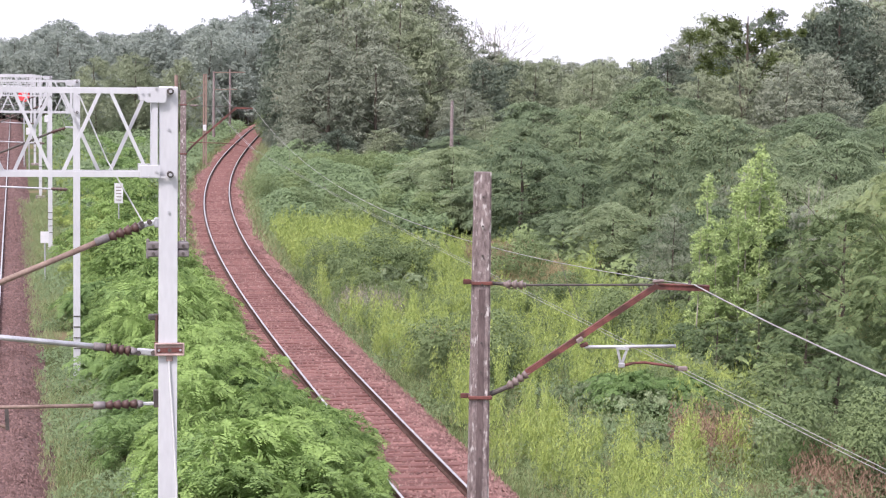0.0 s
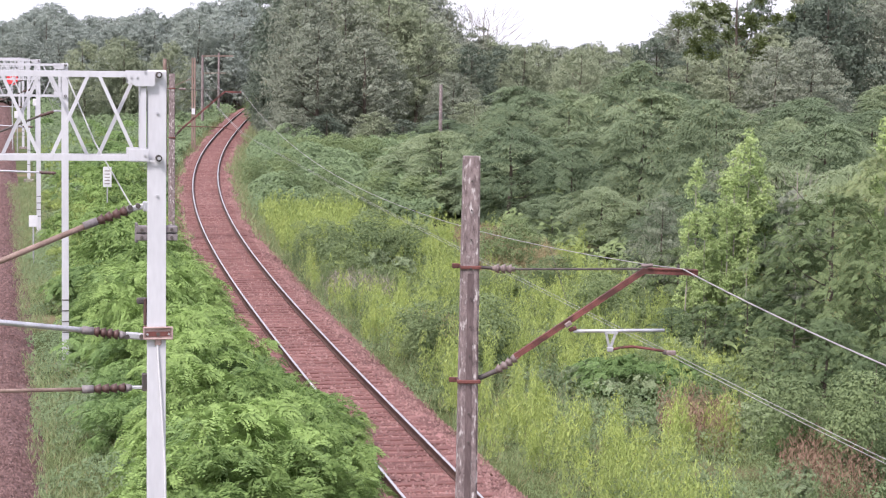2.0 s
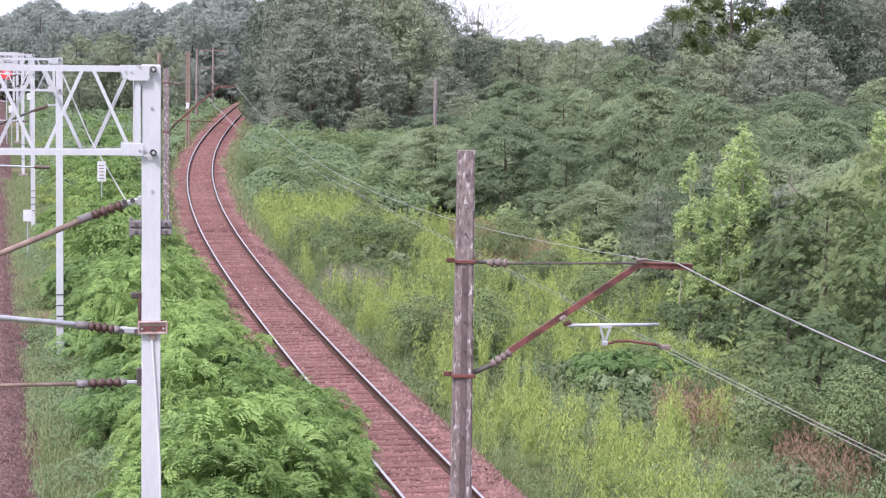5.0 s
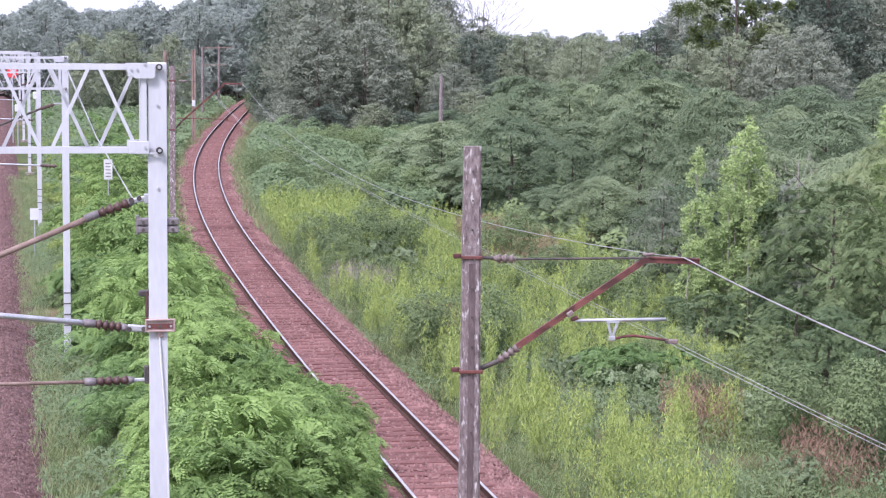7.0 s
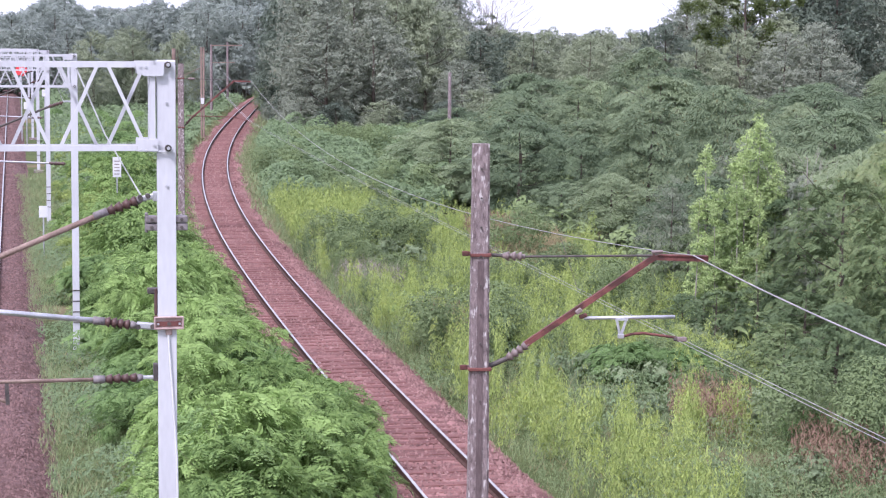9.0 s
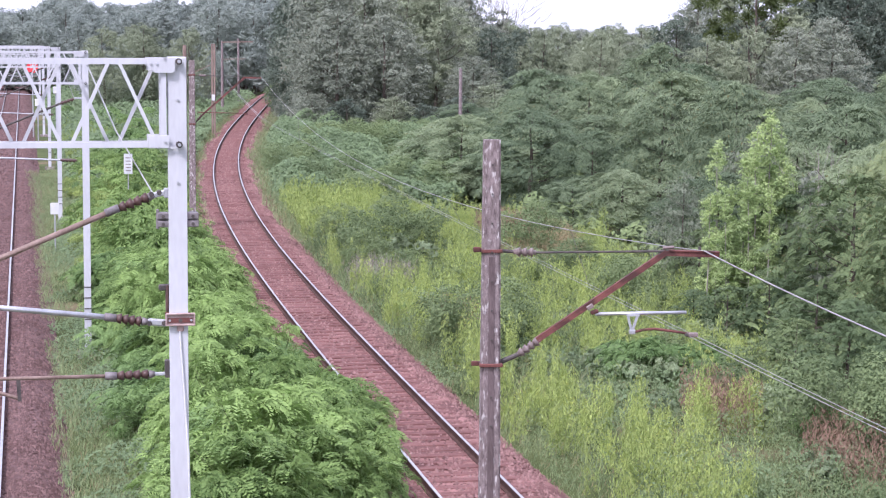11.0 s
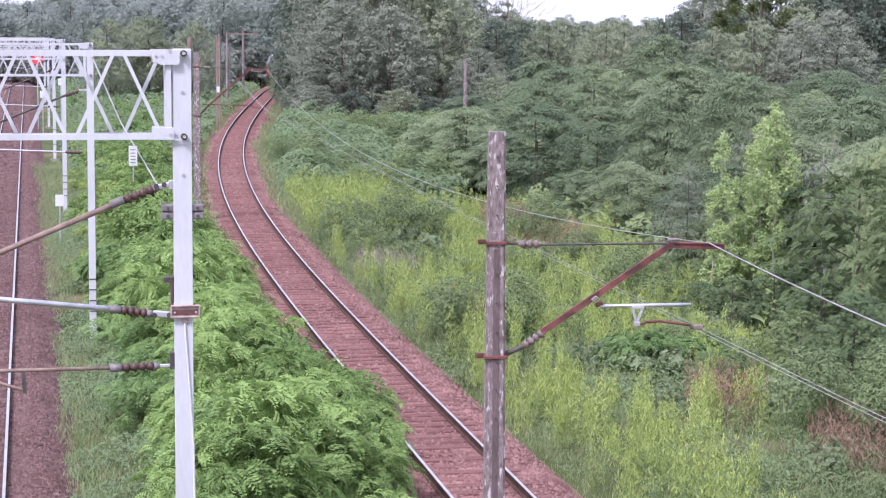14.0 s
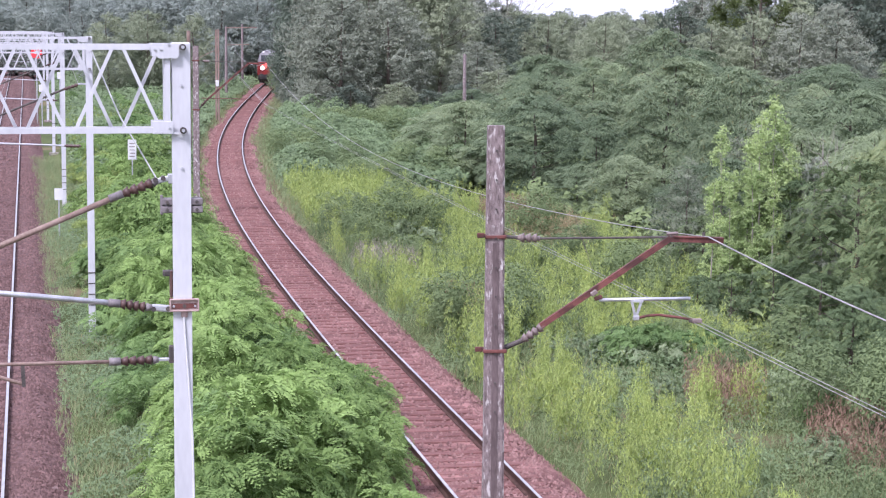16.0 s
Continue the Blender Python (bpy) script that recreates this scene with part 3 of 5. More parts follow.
def concrete_mast(x, y, top, w0, w1, label, turn=8):
    """A tapered reinforced concrete mast with a plain, slightly uneven shaft."""
    t = thing("concrete_mast", label, "catenary mast", (x, y, 0), "concrete masts", turn=turn)
    h = top + 0.8
    bm = bmesh.new()
    r = bmesh.ops.create_cube(bm, size=1.0, matrix=pose(0, 0, h / 2 - 0.8) @ Matrix.Diagonal((1, 1, h, 1)))
    for v in r["verts"]:
        w = w1 if v.co.z > 1 else w0
        v.co.x *= w
        v.co.y *= w * 0.9
    bmesh.ops.bevel(bm, geom=[e for e in bm.edges if abs(e.verts[0].co.z - e.verts[1].co.z) > 1], offset=0.022, segments=2, affect="EDGES")
    bmesh.ops.subdivide_edges(bm, edges=[e for e in bm.edges if abs(e.verts[0].co.z - e.verts[1].co.z) > 1], cuts=40)
    for v in bm.verts:
        n = noise.noise((v.co.x * 9, v.co.y * 9 + x, v.co.z * 2.2)) * 0.006
        v.co.x += n
        v.co.y += n
    part("shaft", bm, M_CONCRETE, t)
    return t


def near_mast_fittings(t):
    """Bracket, insulators and registration arm of the nearest concrete mast, thing space, +x over the track."""
    for z, wid in ((6.12, 0.25), (4.70, 0.28)):
        band = part("clamp", box((wid + 0.012, wid * 0.95 + 0.01, 0.04), pose(0, 0, z), 0.006), M_REDRUST, t, "rusty steel clamp band")
        part("clamp_lug", box((0.09, 0.05, 0.06), pose(-wid / 2 - 0.05, 0, z + 0.01), 0.008), M_REDRUST, band)
    # tie bar with its insulator
    part("tie_link", rod((0.12, 0, 6.115), (0.30, 0, 6.10), 0.022, seg=8), M_DARKSTEEL, t)
    part("insulator", insulator((0.28, 0, 6.10), (0.56, 0, 6.09), 0.062, 3), M_INSULGREY, t, "grey-pink ribbed porcelain insulator", True)
    part("tie_rod", rod((0.54, 0, 6.09), (2.24, 0, 6.10), 0.014, seg=8), M_DARKSTEEL, t)
    # sloping strut
    part("strut_link", rod((0.12, 0, 4.72), (0.38, 0, 4.83), 0.035, 0.03, seg=10), M_DARKSTEEL, t)
    part("insulator", insulator((0.34, 0, 4.81), (0.62, 0, 5.00), 0.062, 4), M_INSULGREY, t, "grey-pink ribbed porcelain insulator", True)
    part("strut", bar((0.58, 0, 4.995), (2.20, 0, 6.09), 0.06, 0.07), M_REDRUST, t, "red-oxide steel channel strut")
    part("top_arm", bar((2.16, 0, 6.075), (2.86, 0, 6.05), 0.065, 0.06), M_REDRUST, t, "red-oxide steel channel arm")
    part("top_arm_plate", box((0.64, 0.10, 0.014), pose(2.54, 0, 6.10, 0, 2, 0)), M_REDRUST, t)
    part("wire_saddle", rod((2.15, 0, 6.14), (2.29, 0, 6.15), 0.02, seg=8), M_INSULGREY, t)
    part("wire_hook", bar((2.62, 0.03, 6.0), (2.62, 0.03, 6.15), 0.03, 0.03, (0, 1, 0)), M_DARKSTEEL, t)
    # registration tube and steady arm
    part("strut_clip", box((0.09, 0.10, 0.06), pose(1.24, 0, 5.41, 0, -34, 0), 0.01), M_INSULGREY, t)
    part("tube_clip", box((0.10, 0.06, 0.05), pose(1.30, 0, 5.345, 0, -20, 0), 0.012), M_REDRUST, t)
    tube = part("registration_tube", rod((1.31, 0, 5.318), (2.46, 0, 5.33), 0.022, seg=12), M_STEEL, t, "pale zinc registration tube", True)
    bm = bar((1.72, 0, 5.31), (1.77, 0, 5.10), 0.03, 0.02, (0, 1, 0))
    add_bar(bm, (1.85, 0, 5.31), (1.78, 0, 5.10), 0.03, 0.02, (0, 1, 0))
    add_box(bm, (0.16, 0.05, 0.025), pose(1.785, 0, 5.30))
    add_box(bm, (0.08, 0.045, 0.06), pose(1.78, 0, 5.09), 0.01)
    part("drop_bracket", bm, M_STEEL, tube)
    pts = [(1.78, 5.08), (1.92, 5.115), (2.06, 5.125), (2.25, 5.10), (2.42, 5.075), (2.54, 5.05)]
    bm = bmesh.new()
    for (xa, za), (xb, zb) in zip(pts, pts[1:]):
        add_rod(bm, (xa, 0, za), (xb, 0, zb), 0.017, seg=8)
    arm = part("steady_arm", bm, M_REDRUST, t, "rusty curved steady arm")
    part("contact_clamp", box((0.13, 0.05, 0.06), pose(2.55, 0, 5.045), 0.012), M_INSULGREY, arm)
    part("contact_clamp", box((0.05, 0.05, 0.05), pose(2.47, 0, 5.05), 0.012), M_DARKSTEEL, arm)
    # Nothing is sunk here: a flat strip carries the channel's shade as colour.
    part("channel", box((0.075, 0.012, 6.5), pose(0.0, -0.1185, 2.75, -0.26, 0, 0)), M_CHANNELSHADE, t, "dark strip on the concrete, a channel's shade put into its colour")
    for child in t.children:
        if child.name.split(".")[0] not in ("shaft", "channel"):
            child.location.z -= 0.045
    # Dark studs on the face, coloured like the shade inside step holes.
    for z in np.arange(3.9, 7.2, 0.36):
        part("step_hole", rod((0.0, -0.135 - 0.003 * (7.4 - z), float(z)), (0.0, -0.10, float(z)), 0.012, seg=8), M_DARKSTEEL, t)


def second_mast_fittings(t):
    part("strut", bar((0.45, 0, 4.75), (2.28, 0, 6.36), 0.07, 0.08), M_REDRUST, t)
    part("strut_link", rod((0.1, 0, 4.35), (0.45, 0, 4.75), 0.03, seg=8), M_DARKSTEEL, t)
    part("insulator", insulator((0.22, 0, 4.5), (0.45, 0, 4.75), 0.07, 3), M_INSUL, t)
    part("top_arm", bar((2.23, 0, 6.36), (3.0, 0, 6.34), 0.07, 0.07), M_REDRUST, t)
    part("tie_rod", rod((0.1, 0, 6.46), (2.28, 0, 6.40), 0.014, seg=8), M_DARKSTEEL, t)
    part("registration_tube", rod((0.25, 0, 4.85), (2.4, 0, 4.80), 0.018, seg=8), M_REDRUST, t)
    part("steady_arm", rod((2.2, 0, 4.8), (2.9, 0, 4.62), 0.015, seg=8), M_REDRUST, t)
    for z in (6.47, 4.35):
        part("clamp", box((0.30, 0.28, 0.06), pose(0, 0, z), 0.006), M_REDRUST, t)
    part("insulator", insulator((0.3, 0, 6.45), (0.6, 0, 6.44), 0.07, 3), M_INSULGREY, t)


def far_mast(x, y, top, mat, label, lattice=False):
    t = thing("line_mast", label, "catenary mast", (x, y, 0), "far masts")
    if lattice:
        for dx in (-0.09, 0.09):
            part("upright", box((0.13, 0.2, top + 0.8), pose(dx, 0, (top - 0.8) / 2)), mat, t)
        for k in range(int(top / 0.8)):
            part("tie", bar((-0.13, 0, 0.2 + k * 0.8), (0.13, 0, 0.7 + k * 0.8), 0.04, 0.04, (0, 1, 0)), mat, t)
    else:
        part("shaft", rod((0, 0, -0.8), (0, 0, top), 0.15, 0.11, seg=8), mat, t)
    return t


# ---- plants ----
def leaf_quads(r, c, d, s, length, width, style="quad"):
    """Pointed leaves for the centres c, along d, their sides s: bent four-cornered blades, plain three-cornered ones, or feathered fronds."""
    n = len(c)
    l = length * r.uniform(0.65, 1.3, (n, 1))
    w = width * r.uniform(0.65, 1.3, (n, 1))
    up = np.cross(d, s)
    if style == "tri":
        v = np.stack([c - d * l * 0.45 + s * w * 0.5, c + d * l * 0.55 + up * w * r.uniform(-0.3, 0.3, (n, 1)), c - d * l * 0.3 - s * w * 0.5], 1)
        return v.reshape(-1, 3), np.arange(n * 3).reshape(-1, 3)
    if style == "frond":
        out = []
        for k in range(6):
            for side in (-1, 1):
                b = c + d * l * (k * 0.17 - 0.5) - up * l * 0.02 * (k - 2) ** 2
                a = d * 0.55 + s * side * 0.95
                g = l * (0.36 - 0.035 * k)
                out.append(np.stack([b, b + a * g * 0.5 + d * w * 0.6, b + a * g], 1) if side > 0 else np.stack([b, b + a * g, b + a * g * 0.5 + d * w * 0.6], 1))
        v = np.concatenate(out, 1)
        return v.reshape(-1, 3), np.arange(n * 36).reshape(-1, 3)
    v = np.stack([c - d * l * 0.5, c + s * w * 0.5 + up * w * 0.25, c + d * l * 0.5, c - s * w * 0.5 + up * w * 0.25], 1)
    return v.reshape(-1, 3), np.arange(n * 4).reshape(-1, 4)


def unit(a):
    return a / np.maximum(np.linalg.norm(a, axis=-1, keepdims=True), 1e-6)


def leaf_axes(r, out, droop, wild):
    """Directions for leaves that face outwards and hang a little."""
    face = unit(out + [0, 0, 0.4] + r.normal(0, wild, out.shape))
    d = r.normal(0, 1, out.shape) + out * 0.5 - np.array([0, 0, droop * 1.6])
    d = unit(d - face * np.sum(d * face, -1, keepdims=True))
    return d, np.cross(face, d)


def crown(r, lobes, count, length, width, droop=0.5, wild=0.5, flat=0.75, tufts=22, style="quad"):
    """Leaves in tufts over the shells of many lobes (x, y, z, radius), so that the outline is uneven and has gaps."""
    lobes = np.array(lobes, float)
    share = lobes[:, 3] ** 2
    share /= share.sum()
    tuft_n = max(1, count // tufts)
    k = r.choice(len(lobes), tuft_n, p=share)
    u = unit(r.normal(0, 1, (tuft_n, 3)) + [0, 0, 0.45])
    rad = lobes[k, 3:4] * r.uniform(0.75, 1.06, (tuft_n, 1))
    tc = lobes[k, :3] + u * rad * [1, 1, flat]
    out = np.repeat(u, tufts, 0)
    spread = np.repeat(lobes[k, 3:4] * 0.12 + 0.04, tufts, 0)
    c = np.repeat(tc, tufts, 0) + r.normal(0, 1, (tuft_n * tufts, 3)) * spread * [1, 1, 0.5]
    d, s = leaf_axes(r, out, droop, wild)
    return leaf_quads(r, c, d, s, length, width, style)


def spray_crown(r, height, radius, base, sprays, fronds, reach, length, width, style, shape=0.5):
    """Feathered leaves in layered, umbrella-like sprays over a domed crown: lit on top, hollow and dark beneath."""
    f = (np.arange(sprays) + r.uniform(0, 1, sprays)) / sprays
    a = r.uniform(0, 6.283, sprays)
    lump = np.array([1 + 0.34 * noise.noise((math.cos(q) * 1.6, math.sin(q) * 1.6, 3.1 * g + radius * 7)) for q, g in zip(a, f)])
    k = np.where(f < shape, 0.72 + 0.28 * np.sin(f / shape * 1.571), np.sqrt(np.maximum(0.03, 1 - ((f - shape) / (1 - shape)) ** 2.2)))
    q = radius * k * lump * np.sqrt(r.uniform(0.45, 1.0, sprays))
    out = np.stack([np.cos(a), np.sin(a), np.zeros(sprays)], -1)
    size = reach * r.uniform(0.55, 1.25, sprays)
    q = q * r.uniform(0.8, 1.1, sprays)
    centre = out * np.maximum(0, q - size * 0.4)[:, None] + np.stack([np.zeros(sprays), np.zeros(sprays), base + (height - base) * f * (0.9 + 0.2 * (lump - 1))], -1)
    up = unit(np.array([0, 0, 1.0]) + out * (0.45 * (1 - f) + 0.15)[:, None] + r.normal(0, 0.2, (sprays, 3)))
    side = unit(np.cross(up, out + r.normal(0, 0.05, out.shape)))
    fore = np.cross(side, up)
    i = np.repeat(np.arange(sprays), fronds)
    n = len(i)
    g = r.uniform(0, 6.283, n)
    w = np.sqrt(r.random(n))
    radial = fore[i] * np.cos(g)[:, None] + side[i] * np.sin(g)[:, None]
    c = centre[i] + (radial + fore[i] * 0.25) * (w * size[i])[:, None] + up[i] * (size[i] * (0.18 - 0.36 * w * w) + r.normal(0, 0.05, n) * size[i])[:, None]
    d = unit(radial + fore[i] * 0.4 + r.normal(0, 0.3, (n, 3)) - np.array([0, 0, 1.0]) * (0.05 + 0.5 * w)[:, None])
    s = unit(np.cross(up[i] + r.normal(0, 0.35, (n, 3)), d))
    return leaf_quads(r, c, d, s, length, width, style)


def crown_lobes(r, n, base, top, radius, size, shape="round"):
    """Lobe centres that fill a crown between two heights."""
    out = []
    for i in range(n):
        f = (i + r.uniform(0, 1)) / n
        if shape == "round":
            k = math.sqrt(max(0.05, 1 - (2 * f - 0.85) ** 2 * 0.8))
        elif shape == "column":
            k = 0.9 * (1 - f) ** 0.6 + 0.12
        else:
            k = 0.55 + 0.5 * math.sin(f * 3.0)
        a = r.uniform(0, 6.283)
        q = radius * k * math.sqrt(r.uniform(0.25, 1.0)) * 0.85
        out.append((q * math.cos(a), q * math.sin(a), base + (top - base) * f * 0.93, size * r.uniform(0.6, 1.25) * (0.6 + 0.5 * k)))
    return out


def trunk_mesh(r, height, radius, limbs, reach, base):
    """A tapered, slightly bent trunk with limbs that rise into the crown."""
    bm = bmesh.new()
    p = Vector((0, 0, -0.4))
    steps = 6
    pts = [p.copy()]
    for i in range(steps):
        p = p + Vector((r.normal(0, 0.05) * height / 6, r.normal(0, 0.05) * height / 6, (height + 0.4) / steps))
        pts.append(p.copy())
    for i in range(steps):
        add_rod(bm, pts[i], pts[i + 1], radius * (1 - i / steps * 0.85), radius * (1 - (i + 1) / steps * 0.85), 8)
    for i in range(limbs):
        f = base + (0.95 - base) * (i + r.uniform(0, 1)) / limbs
        j = min(steps - 1, int(f * steps))
        a = pts[j].lerp(pts[j + 1], f * steps - j)
        g = r.uniform(0, 6.283)
        e = a + Vector((math.cos(g) * reach, math.sin(g) * reach, reach * r.uniform(0.3, 0.9))) * r.uniform(0.5, 0.95)
        mid = a.lerp(e, 0.5) + Vector((0, 0, -0.08 * reach))
        add_rod(bm, a, mid, radius * 0.38 * (1.1 - f), radius * 0.25 * (1.1 - f), 6)
        add_rod(bm, mid, e, radius * 0.25 * (1.1 - f), radius * 0.06, 6)
    return bm


def plant(name, label, category, group, lobes, count, leaf, length, width, seed, trunk=None, droop=0.5, wild=0.5, flat=0.75, tufts=22, bark=None, style="tri"):
    """A plant with one crown: lobes is a function of the random source, or the numbers of a spray crown."""
    r = np.random.default_rng(seed)
    t = thing(name, label, category, (0, 0, 0), group)
    if callable(lobes):
        v, f = crown(r, lobes(r), count, length, width, droop, wild, flat, tufts, style)
    else:
        v, f = spray_crown(r, *lobes[:3], lobes[3], count // lobes[3], lobes[4], length, width, style, lobes[5])
    raw("crown", v, f, leaf, t)
    if trunk:
        part("trunk", trunk_mesh(r, *trunk), bark or M_BARK, t)
    return t


USED = set()


def put(proto, x, y, turn, scale, stretch=1.0, z=None):
    """Stands a plant on the ground; the first one placed is the prototype itself."""
    m = pose(x, y, ground_height(x, y) - 0.03 if z is None else z, 0, 0, turn) @ Matrix.Diagonal((scale, scale, scale * stretch, 1))
    if proto.name not in USED:
        USED.add(proto.name)
        proto.matrix_basis = m
        return proto
    ob = copy_thing(proto, m)
    return ob


def locust_tree(seed, leaf, label, count=29000, shape=0.45, style="tri"):
    """About 7 m tall and 6 m wide; the feathered kind stands near."""
    size = (0.22, 0.050) if style == "tri" else (0.34, 0.10)
    return plant("locust_tree", label, "tree", "locust trees", (6.9, 2.9, 0.5, 150 if style == "tri" else 110, 0.78, shape), count, leaf, *size, seed, (6.0, 0.16, 9, 2.2, 0.25), style=style)


def tall_tree(seed, leaf, label, count=10000, length=0.46, width=0.24, shape="round", base=1.2, droop=0.4, n=80):
    """About 13.5 m tall and 9 m wide."""
    return plant("broadleaf_tree", label, "tree", "tall trees", lambda r: crown_lobes(r, n, base, 13.0, 4.4, 1.2, shape), count, leaf, length, width, seed,
                 (12.0, 0.26, 14, 3.0, 0.2), droop=droop, wild=0.6, flat=0.8, tufts=11)


def bush(seed, leaf, label, count, height, radius, length, width, droop=0.4, n=12, category="shrub", name="shrub", group="shrubs", style="tri"):
    return plant(name, label, category, group, lambda r: crown_lobes(r, n, 0.25, height, radius, radius * 0.40, "bush"), count, leaf, length, width, seed,
                 (height * 0.7, 0.03, 7, radius * 0.7, 0.1), droop=droop, wild=0.45, flat=0.8, tufts=9, style=style)


def meadow(name, label, mat, inside, per_m2, x0, x1, y0, y1, blades, height, length, width, lean, seed, category="weeds", flower=None, clump=0.0, bunch=1):
    """Upright stems set with blades, joined: what nobody could count."""
    r = np.random.default_rng(seed)
    n = int((x1 - x0) * (y1 - y0) * per_m2)
    x, y = r.uniform(x0, x1, n // bunch), r.uniform(y0, y1, n // bunch)
    keep = np.array([inside(a, b, noise.noise((a * 0.22, b * 0.16, seed * 1.7))) for a, b in zip(x, y)], bool)
    x, y = x[keep], y[keep]
    tall = np.repeat(r.uniform(0.45, 1.25, len(x)), bunch) if bunch > 1 else 1.0
    x, y = np.repeat(x, bunch), np.repeat(y, bunch)
    n = len(x)
    if bunch > 1:
        x, y = x + r.normal(0, 0.095, n), y + r.normal(0, 0.095, n)
    h = height * r.uniform(0.6, 1.15, n) * tall * (1 + clump * np.array([noise.noise((a * 0.8, b * 0.6, seed)) for a, b in zip(x, y)]))
    z = np.array([ground_height(a, b) for a, b in zip(x, y)])
    tilt = r.normal(0, lean, (n, 2))
    f = r.uniform(0.12, 1.0, (n, blades))
    c = np.stack([x[:, None] + tilt[:, :1] * f * h[:, None] + r.normal(0, 0.04, f.shape), y[:, None] + tilt[:, 1:] * f * h[:, None] + r.normal(0, 0.04, f.shape), z[:, None] + f * h[:, None]], -1).reshape(-1, 3)
    out = unit(np.concatenate([r.normal(0, 1, (len(c), 2)), np.zeros((len(c), 1))], 1))
    d = unit(out * 0.55 + [0, 0, 0.9] + r.normal(0, 0.25, out.shape))
    s = unit(np.cross(d, out + r.normal(0, 0.3, out.shape)))
    v, q = leaf_quads(r, c, d, s, length, width, "tri")
    tagged(raw(name, v, q, mat), label, category, kind="stuff")
    if flower:
        pick = r.random(n) < flower
        fx, fy, fh, fz, ft = x[pick], y[pick], h[pick], z[pick], tilt[pick]
        m = len(fx)
        c = np.repeat(np.stack([fx + ft[:, 0] * fh, fy + ft[:, 1] * fh, fz + fh * 0.98], -1), 7, 0) + r.normal(0, 1, (m * 7, 3)) * [0.03, 0.03, 0.075]
        d = unit(r.normal(0, 1, c.shape) + [0, 0, 0.4])
        s = unit(np.cross(d, r.normal(0, 1, c.shape)))
        v, q = leaf_quads(r, c, d, s, 0.05, 0.024)
        tagged(raw("goldenrod_flowers", v, q, L_FLOWER), "pale yellow-green goldenrod plumes in bud over the weeds", "flowers", kind="stuff")


def thicket(name, label, leaf, n, y0, y1, left, right, height, length, width, seed, front=3.0, gap=-0.75, category="thicket"):
    """A dense thicket: broad leaves over a lumpy top with darker hollows."""
    r = np.random.default_rng(seed)
    y = y0 + (y1 - y0) * r.random(n)
    x0, x1 = np.array([left(q) for q in y]), np.array([right(q) for q in y])
    x = x0 + (x1 - x0) * r.random(n)
    lump = np.array([noise.noise((a * 0.24, b * 0.17, seed)) + 0.7 * noise.noise((a * 0.75, b * 0.5, seed + 3)) for a, b in zip(x, y)])
    wave = np.array([noise.noise((a * 0.3, seed, 2.0)) for a in x])
    edge = np.minimum(1, np.minimum((x - x0) / 1.3, (y - y0 - front - front * 1.6 * wave) / 3.0))
    keep = (edge > 0.03) & (lump > gap)
    x, y, edge, lump = x[keep], y[keep], edge[keep].clip(0.1, 1), lump[keep]
    n = len(x)
    top = height * (0.76 + 0.72 * lump) * edge ** 0.6
    z = np.array([ground_height(a, b) for a, b in zip(x, y)]) + np.maximum(0.1, top - np.abs(r.normal(0, 0.16, n)) - (r.random(n) < 0.3) * r.uniform(0, 1.0, n) * top)
    face = unit(np.concatenate([r.normal(0, 0.45, (n, 2)), np.ones((n, 1))], 1) + [0, -0.35, 0])
    d = r.normal(0, 1, (n, 3)) - [0, 0.5, 0.6]
    d = unit(d - face * np.sum(d * face, -1, keepdims=True))
    v, q = leaf_quads(r, np.stack([x, y, z], -1), d, np.cross(face, d), length, width)
    tagged(raw(name, v, q, leaf), label, category, kind="stuff")


def clearing(x, y):
    """The straw-coloured clearing in the meadow, before the dark trees."""
    return math.hypot((x - 3.9) * 0.55, (y - 86) * 0.11) < 1.15


def forest_edge(y):
    """Where the trees begin on the meadow's far side."""
    return float(np.interp(y, [30, 47, 53, 57, 70, 80, 90, 98, 130, 190], [11.5, 9.4, 8.6, 8.0, 8.2, 7.0, 5.6, 3.6, 1.6, 1.0]))


